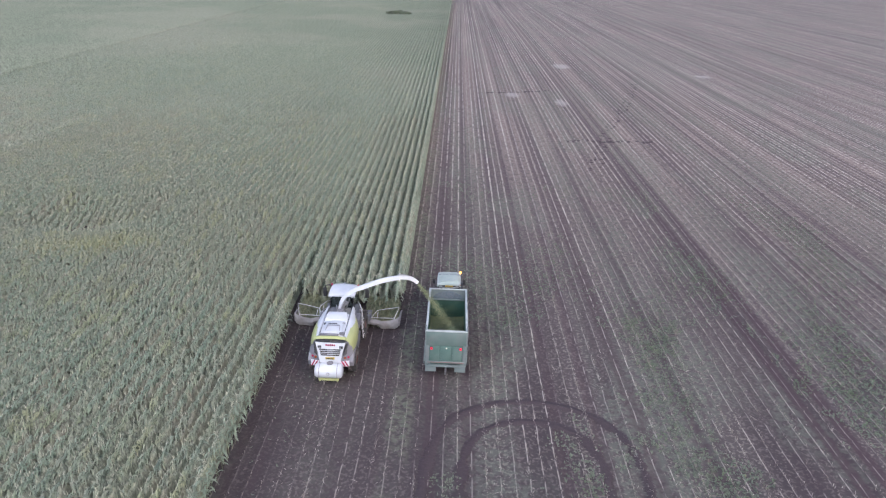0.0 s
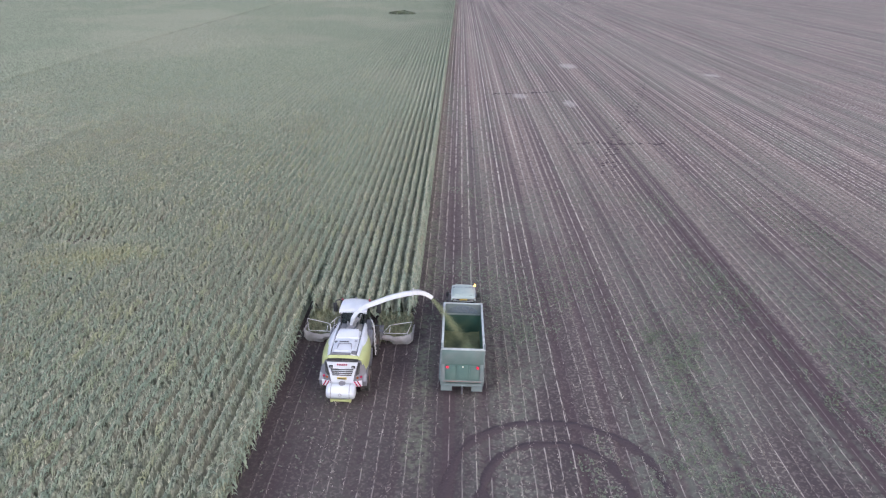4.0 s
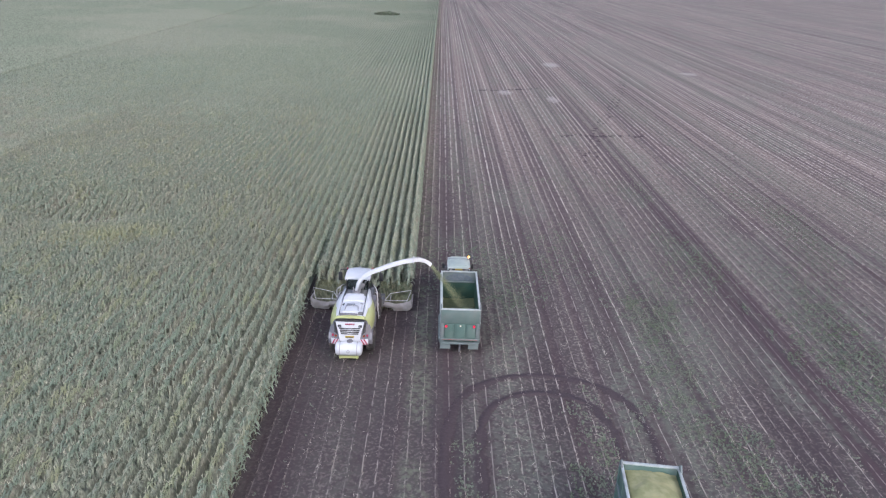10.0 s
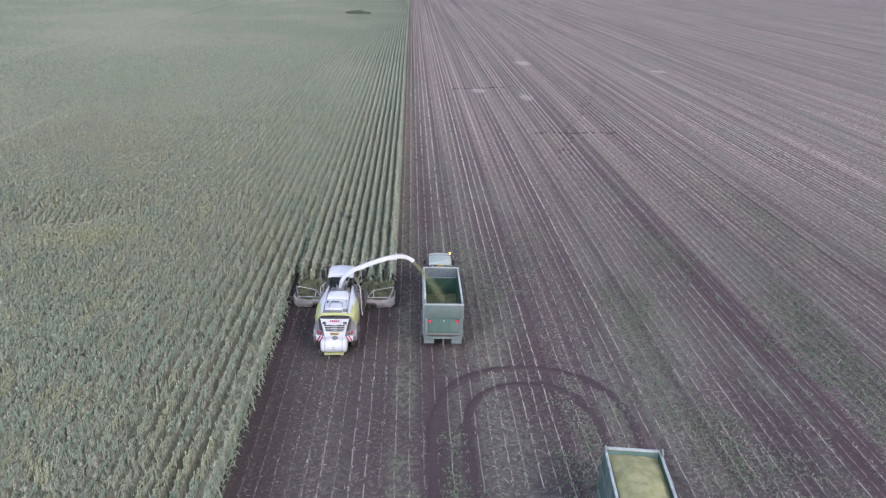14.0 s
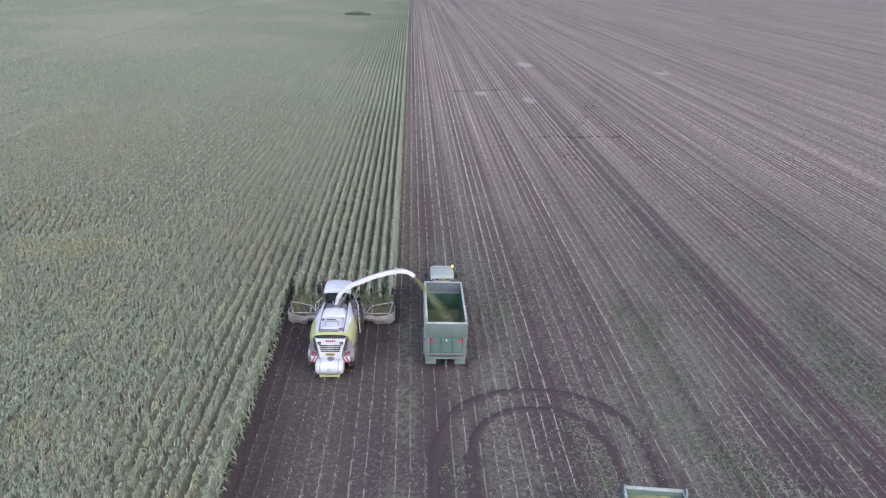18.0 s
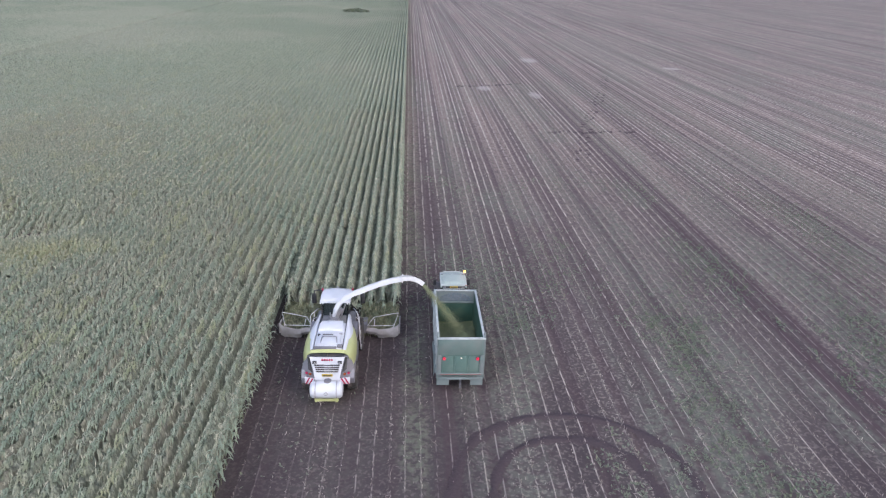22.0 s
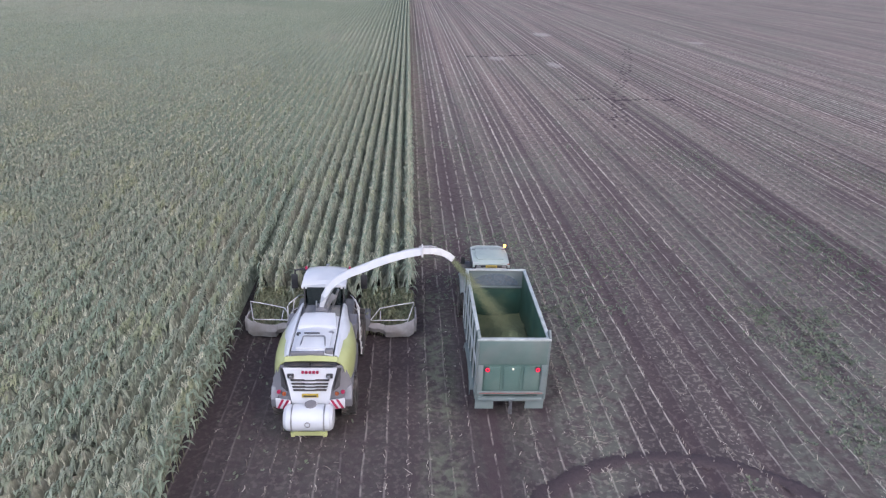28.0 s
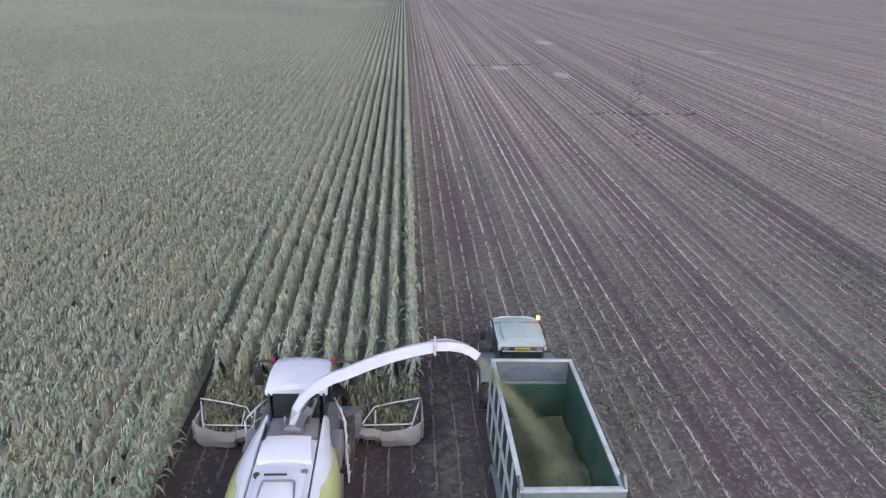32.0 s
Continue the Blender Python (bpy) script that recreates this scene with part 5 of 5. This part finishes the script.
    arch = [(-w + 0.02, top - 0.74), (w - 0.02, top - 0.74), (w - 0.02, top + 0.02), (-w + 0.02, top + 0.02)]
    part("head_sheet", prism(arch, "y", length + 0.0, length + 0.04, 0.0), M_TPALE, head, "pale upper headboard sheet")
    scr = [(-1.02, top - 0.70)] + [(-1.02 * math.cos(math.pi * i / 14), top - 0.70 + 0.56 * math.sin(math.pi * i / 14)) for i in range(1, 14)] + [(1.02, top - 0.70)]
    part("wire_screen", prism(scr, "y", length - 0.02, length - 0.004), M_MESH, head, "dark arched wire screen")
    part("head_ledge", box(-w + 0.08, w - 0.08, length - 0.12, length - 0.03, top - 0.80, top - 0.72, 0.015), M_TPALE, head)
    part("head_rail", box(-w - 0.05, w + 0.05, length - 0.05, length + 0.09, top - 0.02, top + 0.04, 0.015), M_EDGE, head)
    bar = prism([(-0.5, length + 0.2), (0.5, length + 0.2), (0.12, length + 1.68), (-0.12, length + 1.68)], "z", 0.72, 0.9, 0.02)
    part("drawbar", bar, M_TPALE, T)
    part("drawbar_eye", lathe([(0, 0.05), (0.05, 0.05), (0.05, 0.1), (0, 0.1)], (0, length + 1.73, 0.78), 14, None, "z"), M_STEEL, T)
    part("lift_ram", tube([(0, length + 0.12, 0.9), (0, length + 0.14, 2.3)], 0.09), M_STEEL, T)
    part("parking_leg", box(0.5, 0.62, length + 0.1, length + 0.22, 0.3, 1.0, 0.01), M_STEEL, T)
    part("axle_block", box(-0.9, 0.9, length * 0.30 - 0.08, length * 0.30 + 1.43, 0.5, 0.72, 0.03), M_DECK, T)
    # the load
    rng = np.random.default_rng(5 if loaded else 6)
    nx, ny = 22, 44
    level = top - 0.30 if loaded else 1.52

    def heap(x, y):
        t = y / length
        if loaded:
            h = level + 0.42 * (1 - (x / w) ** 2) * (1 - abs(2 * t - 1) ** 3) - 0.10 * abs(x / w) ** 3
        else:
            h = level + 0.72 * math.exp(-((x - 0.35) / 0.75) ** 2 - ((t - 0.44) / 0.22) ** 2) - 0.55 * max(0, t - 0.6)
        return max(h + 0.07 * noise.noise(Vector((x * 1.7, y * 1.7, 3.0))) + 0.04 * noise.noise(Vector((x * 5, y * 5, 1.0))) + (0.0 if loaded else 0.30 * (abs(x) / w) ** 3 * (0.4 + noise.noise(Vector((x * 2, y * 1.1, 7.0))))), floor + 0.02)

    load = loft([[(x, y, heap(x, y)) for x in np.linspace(-w + 0.085, w - 0.085, nx)] for y in np.linspace(0.07, length - 0.06, ny)])
    ring = loft([[(x, y, floor + 0.004) for x in (-w + 0.085, w - 0.085)] for y in (0.07, length - 0.06)], load)
    lo = thing("chopped_maize", m, "pale heap of chopped maize filling the trailer" if loaded else "green layer of chopped maize on the trailer floor", "silage")
    part("load_surface", load, M_HEAP if loaded else M_SILAGE, lo)
    return T


# ---- tractor ----
def tractor(m, label, paint, roof_paint, rim, lamps=False, track=0.90):
    """Row-crop tractor; y forward, rear axle at y = 0."""
    T = thing("tractor", m, label, "tractor")
    part("gearbox", box(-0.32, 0.32, -0.45, 2.9, 0.62, 1.25, 0.06), M_DECK, T)
    hood = loft([[(-hw, y, z0), (-hw * 1.0, y, z0 + (z1 - z0) * 0.55), (-hw * 0.82, y, z1 - 0.06), (-hw * 0.4, y, z1), (hw * 0.4, y, z1), (hw * 0.82, y, z1 - 0.06), (hw, y, z0 + (z1 - z0) * 0.55), (hw, y, z0)]
                 for y, hw, z0, z1 in ((1.05, 0.44, 1.2, 2.02), (1.9, 0.42, 1.15, 1.98), (2.7, 0.38, 1.10, 1.86), (3.2, 0.34, 1.05, 1.70), (3.42, 0.30, 1.0, 1.45))])
    hd = part("bonnet", thicken(hood, 0.03), paint, T)
    part("grille", box(-0.27, 0.27, 3.40, 3.47, 0.98, 1.42, 0.03), M_BLACK, hd)
    for s in (-1, 1):
        part("bonnet_vent", box(min(s * 0.40, s * 0.45), max(s * 0.40, s * 0.45), 1.9, 2.8, 1.25, 1.55, 0.01), M_BLACK, hd)
        part("headlight", prism([(s * 0.14, 1.46), (s * 0.33, 1.44), (s * 0.35, 1.62), (s * 0.2, 1.66)], "y", 3.22, 3.44, 0.02), M_HEADLAMP if lamps else M_STEEL, hd, "lit headlamp" if lamps else "")
        part("low_lamp", disc((s * 0.16, 3.46, 1.28), 0.055, 0.05, "y"), M_HEADLAMP if lamps else M_STEEL, hd)
    part("front_axle", box(-0.85, 0.85, 2.45, 2.65, 0.62, 0.86, 0.04), M_DECK, T)
    wt = part("front_weight", box(-0.42, 0.42, 3.72, 4.22, 0.55, 0.98, 0.10), paint, T, "block-shaped front weight")
    part("weight_carrier", box(-0.3, 0.3, 3.3, 3.75, 0.6, 0.85, 0.03), M_BLACK, T)
    part("weight_top", box(-0.40, 0.40, 3.74, 4.20, 0.97, 1.02, 0.02), M_EDGE, wt)
    # cab
    fr = box(-0.78, 0.78, -0.65, 1.05, 1.12, 1.34, 0.05)
    for x, y in ((-0.80, -0.66), (0.73, -0.66), (-0.80, 0.28), (0.73, 0.28), (-0.68, 0.98), (0.61, 0.98)):
        box(x, x + 0.07, y, y + 0.07, 1.3, 2.78, 0.012, fr)
    part("cab_frame", fr, M_BLACK, T)
    for nm, b in (("rear_window", box(-0.72, 0.72, -0.63, -0.60, 1.5, 2.72, 0.0)), ("windscreen", box(-0.60, 0.60, 1.0, 1.03, 1.4, 2.74, 0.0)), ("side_window", box(-0.785, -0.755, -0.58, 0.98, 1.35, 2.72, 0.0)),
                  ("side_window", box(0.755, 0.785, -0.58, 0.98, 1.35, 2.72, 0.0))):
        part(nm, b, M_GLASS, T, "", False)
    rf = loft([[(x * a, y, z + 0.09 * (1 - (x / 0.86) ** 2) * c) for x in (-0.86, -0.78, -0.4, 0.0, 0.4, 0.78, 0.86)] for y, z, a, c in
               ((-0.82, 2.74, 0.98, 0.2), (-0.80, 2.86, 0.98, 0.7), (-0.6, 2.93, 0.97, 1.0), (0.3, 2.96, 0.96, 1.0), (1.0, 2.92, 0.94, 1.0), (1.24, 2.84, 0.92, 0.6), (1.28, 2.74, 0.92, 0.2))])
    roof = part("roof", thicken(rf, 0.04), roof_paint, T)
    part("roof_rim", box(-0.84, 0.84, -0.80, 1.24, 2.70, 2.79, 0.03), M_BLACK if not lamps else roof_paint, roof)
    part("roof_panel", prism([(-0.60, -0.55), (0.60, -0.55), (0.66, -0.2), (0.62, 0.55), (-0.62, 0.55), (-0.66, -0.2)], "z", 2.99, 3.055, 0.02), roof_paint, roof, "raised centre panel")
    part("rear_visor", box(-0.74, 0.74, -0.86, -0.79, 2.74, 2.86, 0.02), M_BLACK if not lamps else roof_paint, roof, "" if lamps else "dark rear lamp band")
    part("roof_seam", box(-0.78, 0.78, 0.60, 0.64, 2.99, 3.03, 0.005), M_GREY, roof)
    if not lamps:
        lip = tube([(-0.80, -0.74, 2.90), (-0.82, 0.2, 2.96), (-0.76, 1.0, 2.93), (-0.5, 1.16, 2.93), (0.5, 1.16, 2.93), (0.76, 1.0, 2.93), (0.82, 0.2, 2.96), (0.80, -0.74, 2.90), (-0.80, -0.74, 2.90)], 0.035)
        part("roof_lip", lip, M_EDGE, roof, "paler worn roof edge")
        part("rear_light_bar", box(-0.70, 0.70, -0.85, -0.80, 2.68, 2.74, 0.015), M_EDGE, roof)
        for x in (-0.58, 0.58):
            part("rear_work_lamp", box(x - 0.10, x + 0.10, -0.89, -0.85, 2.76, 2.85, 0.02), M_STEEL, roof)
        part("side_reflector", box(0.72, 0.84, -0.78, -0.70, 2.84, 2.91, 0.015), M_ORANGE, roof, "orange lens")
    for s in (-1, 1):
        part("roof_lamp", box(min(s * 0.45, s * 0.72), max(s * 0.45, s * 0.72), 1.20, 1.30, 2.74, 2.86, 0.02), M_HEADLAMP if lamps else M_STEEL, roof)
        fen = [(-0.02 + 1.02 * math.cos(a), 0.95 + 1.02 * math.sin(a)) for a in [math.radians(20 + 16 * i) for i in range(9)]]
        fm = loft([[(s * 0.62, y, z), (s * (track + 0.24), y, z), (s * (track + 0.27), y, z - 0.10)] for y, z in fen])
        part("fender", thicken(fm, 0.03), paint if lamps else M_TPALE, T)
        part("front_fender", thicken(loft([[(s * 0.62, 2.55 + 0.72 * math.cos(a), 0.68 + 0.74 * math.sin(a)), (s * 1.08, 2.55 + 0.72 * math.cos(a), 0.68 + 0.74 * math.sin(a))] for a in [math.radians(35 + 14 * i) for i in range(9)]]), 0.025), M_BLACK if not lamps else M_TPALE, T)
        arm = part("mirror_arm", tube([(s * 0.70, 1.05, 2.5), (s * 1.05, 1.15, 2.55), (s * 1.12, 1.15, 2.35)], 0.02), M_BLACK, T)
        part("mirror", box(s * 1.12 - 0.10, s * 1.12 + 0.10, 1.10, 1.17, 1.98, 2.38, 0.03), M_BLACK if not lamps else paint, arm)
        if lamps:
            part("mirror_lamp", disc((s * 1.12, 1.17, 1.92), 0.06, 0.05, "y"), M_HEADLAMP, arm, "lit side lamp")
        st = box(min(s * 0.70, s * 0.95), max(s * 0.70, s * 0.95), 0.9, 1.3, 0.55, 0.60, 0.01)
        box(min(s * 0.70, s * 0.92), max(s * 0.70, s * 0.92), 0.9, 1.3, 0.85, 0.90, 0.01, st)
        box(min(s * 0.68, s * 0.72), max(s * 0.68, s * 0.72), 0.9, 1.3, 0.5, 1.2, 0.01, st)
        part("step", st, M_DECK, T)
        wheel(T, s * track, 0.0, 0.93, 0.58, 0.50, rim, 22, 0.06)
        wheel(T, s * 0.86, 2.55, 0.68, 0.46, 0.36, rim, 18, 0.05)
    part("exhaust", tube([(0.62, 1.12, 1.6), (0.64, 1.12, 2.6), (0.66, 1.05, 2.9)], 0.05), M_STEEL, T)
    part("seat", box(-0.26, 0.26, -0.2, 0.3, 1.4, 2.1, 0.08), M_BLACK, T)
    part("beacon_stalk", tube([(0.78, 0.75, 2.85), (0.80, 0.75, 3.08)], 0.015), M_STEEL, roof)
    part("beacon", lathe([(0, 0.002), (0.14, 0.002), (0.12, 0.05), (0, 0.06)], (0.80, 0.75, 3.08), 14, None, "z"), M_BEACON if not lamps else M_ORANGE, roof, "lit amber beacon" if not lamps else "amber beacon")
    pl = part("number_plate", box(-0.26, 0.26, -0.90, -0.865, 2.76, 2.87, 0.006), M_YELLOW, T, "yellow plate")
    part("plate_bar", box(-0.2, 0.2, -0.908, -0.899, 2.79, 2.83, 0.0), M_BLACK, pl)
    part("hitch", box(-0.2, 0.2, -0.75, -0.4, 0.55, 0.85, 0.03), M_STEEL, T)
    return T


harvester()
TRX, TRY, TRL = 7.06, -5.86, 5.55
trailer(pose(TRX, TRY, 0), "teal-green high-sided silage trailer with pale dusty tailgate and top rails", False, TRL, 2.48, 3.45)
tractor(pose(TRX + 0.05, 2.28, 0), "dusty green tractor with pale roof and lit amber beacon", M_HOODGREEN, M_ROOFPALE, M_RIM_PALE, False, 1.10)
RIG = pose(15.2, -19.9, 0, 0, 0, 174)
trailer(RIG, "dark green silage trailer heaped with chopped maize behind the blue tractor", True, 6.7, 2.55, 3.5)
tractor(pose(14.25, -29.1, 0, 0, 0, 174), "bright blue tractor with lit headlamps and front weight", M_BLUE, M_BLUE, M_RIM_PALE, True)


# ---- jet of chopped maize from spout to trailer ----
def jet():
    rng = np.random.default_rng(11)
    n = 100000
    t = rng.uniform(0, 1, n) ** 0.8
    a, b = np.array([5.04, -2.22, 4.80]), np.array([TRX + 0.25, TRY + 2.75, 2.15])
    mid = np.array([5.95, -2.9, 4.05])
    c = ((1 - t) ** 2)[:, None] * a + (2 * t * (1 - t))[:, None] * mid + (t ** 2)[:, None] * b
    c += rng.normal(0, 1, (n, 3)) * (0.06 + 0.15 * t ** 1.5)[:, None]
    dust = rng.uniform(0, 1, n) < 0.22
    cloud = b + rng.normal(0, 1, (n, 3)) * np.array([0.40, 0.65, 0.14]) + np.array([0.1, -0.2, 0.12])
    c = np.where(dust[:, None], cloud, c)
    s = np.where(dust, 0.6, 1.0) * rng.uniform(0.0025, 0.0055, n)
    d1, d2 = rng.normal(0, 1, (n, 3)), rng.normal(0, 1, (n, 3))
    d1 /= np.linalg.norm(d1, axis=1)[:, None]
    d2 /= np.linalg.norm(d2, axis=1)[:, None]
    u, v = d1 * s[:, None], d2 * s[:, None] * 0.6
    co = np.stack([c - u - v, c + u - v, c + u + v, c - u + v], 1).reshape(-1, 3)
    ob = new("maize_jet", quad_mesh("maize_jet", co, np.arange(4 * n).reshape(n, 4), M_JET))
    tagged(ob, "thin jet of chopped maize falling from spout into trailer", "silage", kind="stuff")


jet()


# ---- single maize plants along the cut face ----
def single_plants():
    rng = np.random.default_rng(31)
    label = "upright maize plant with arching leaves and pale tassel"

    def leaf_mesh(seed, length, droop):
        r = np.random.default_rng(seed)
        bm = bmesh.new()
        rows = []
        for i in range(6):
            s = i / 5
            w = 0.042 * (0.5 if i == 0 else 1.0 if i < 4 else 0.75 if i == 4 else 0.08)
            y, z = length * 0.8 * (s - 0.1 * s ** 3), length * (1.2 * s - droop * s ** 2)
            rows.append([bm.verts.new((-w, y, z + 0.012)), bm.verts.new((0, y, z)), bm.verts.new((w, y, z + 0.012 + 0.01 * r.normal()))])
        for a, b in zip(rows, rows[1:]):
            for j in range(2):
                bm.faces.new((a[j], a[j + 1], b[j + 1], b[j]))
        me = bpy.data.meshes.new("leaf")
        bm.to_mesh(me)
        bm.free()
        me.materials.append(M_CORN)
        return me

    leaves = [leaf_mesh(i, 0.5 + 0.06 * i, 1.25 + 0.08 * i) for i in range(5)]
    stalk_bm = sweep([(0, 0, 0), (0.01, 0, 0.8), (-0.01, 0.01, 1.6), (0, 0, 2.25)], [(0.016 * math.cos(a * math.pi / 3), 0.016 * math.sin(a * math.pi / 3)) for a in range(6)], None, [1.2, 1.0, 0.8, 0.45])
    tassel_bm = bmesh.new()
    for i in range(5):
        a = i * 2.4
        tube([(0, 0, 2.2), (0.05 * math.cos(a), 0.05 * math.sin(a), 2.36), (0.12 * math.cos(a), 0.12 * math.sin(a), 2.46)], 0.008, tassel_bm, 4)
    first = thing("corn_plant", pose(0, 0, 0), label, "corn plant", "maize plants at the cut face")
    part("stalk", stalk_bm, M_STALK, first)
    part("tassel", tassel_bm, M_TASSEL, first, "pale dry tassel")
    for i in range(9):
        ob = new("leaf", leaves[i % 5])
        ob.parent = first
        ob.matrix_basis = pose(0, 0, 0.34 + 0.21 * i, 0, 0, (i % 2) * 180 + float(rng.uniform(-40, 40)))
    spots = [(3.375, 2.8 + 0.42 * i) for i in range(90)]
    spots += [(-3.375 + 0.75 * i, 2.8 + 0.30 * j) for i in range(9) for j in range(3)]
    spots += [(-4.125, -29.5 + 0.42 * i) for i in range(70)]
    place = lambda x, y: pose(x + float(rng.normal(0, 0.03)), y + float(rng.normal(0, 0.05)), -0.03, float(rng.normal(0, 3)), float(rng.normal(0, 3)), float(rng.uniform(0, 360)))
    first.matrix_basis = place(*spots[0])
    for x, y in spots[1:]:
        copy_thing(first, place(x, y))


single_plants()
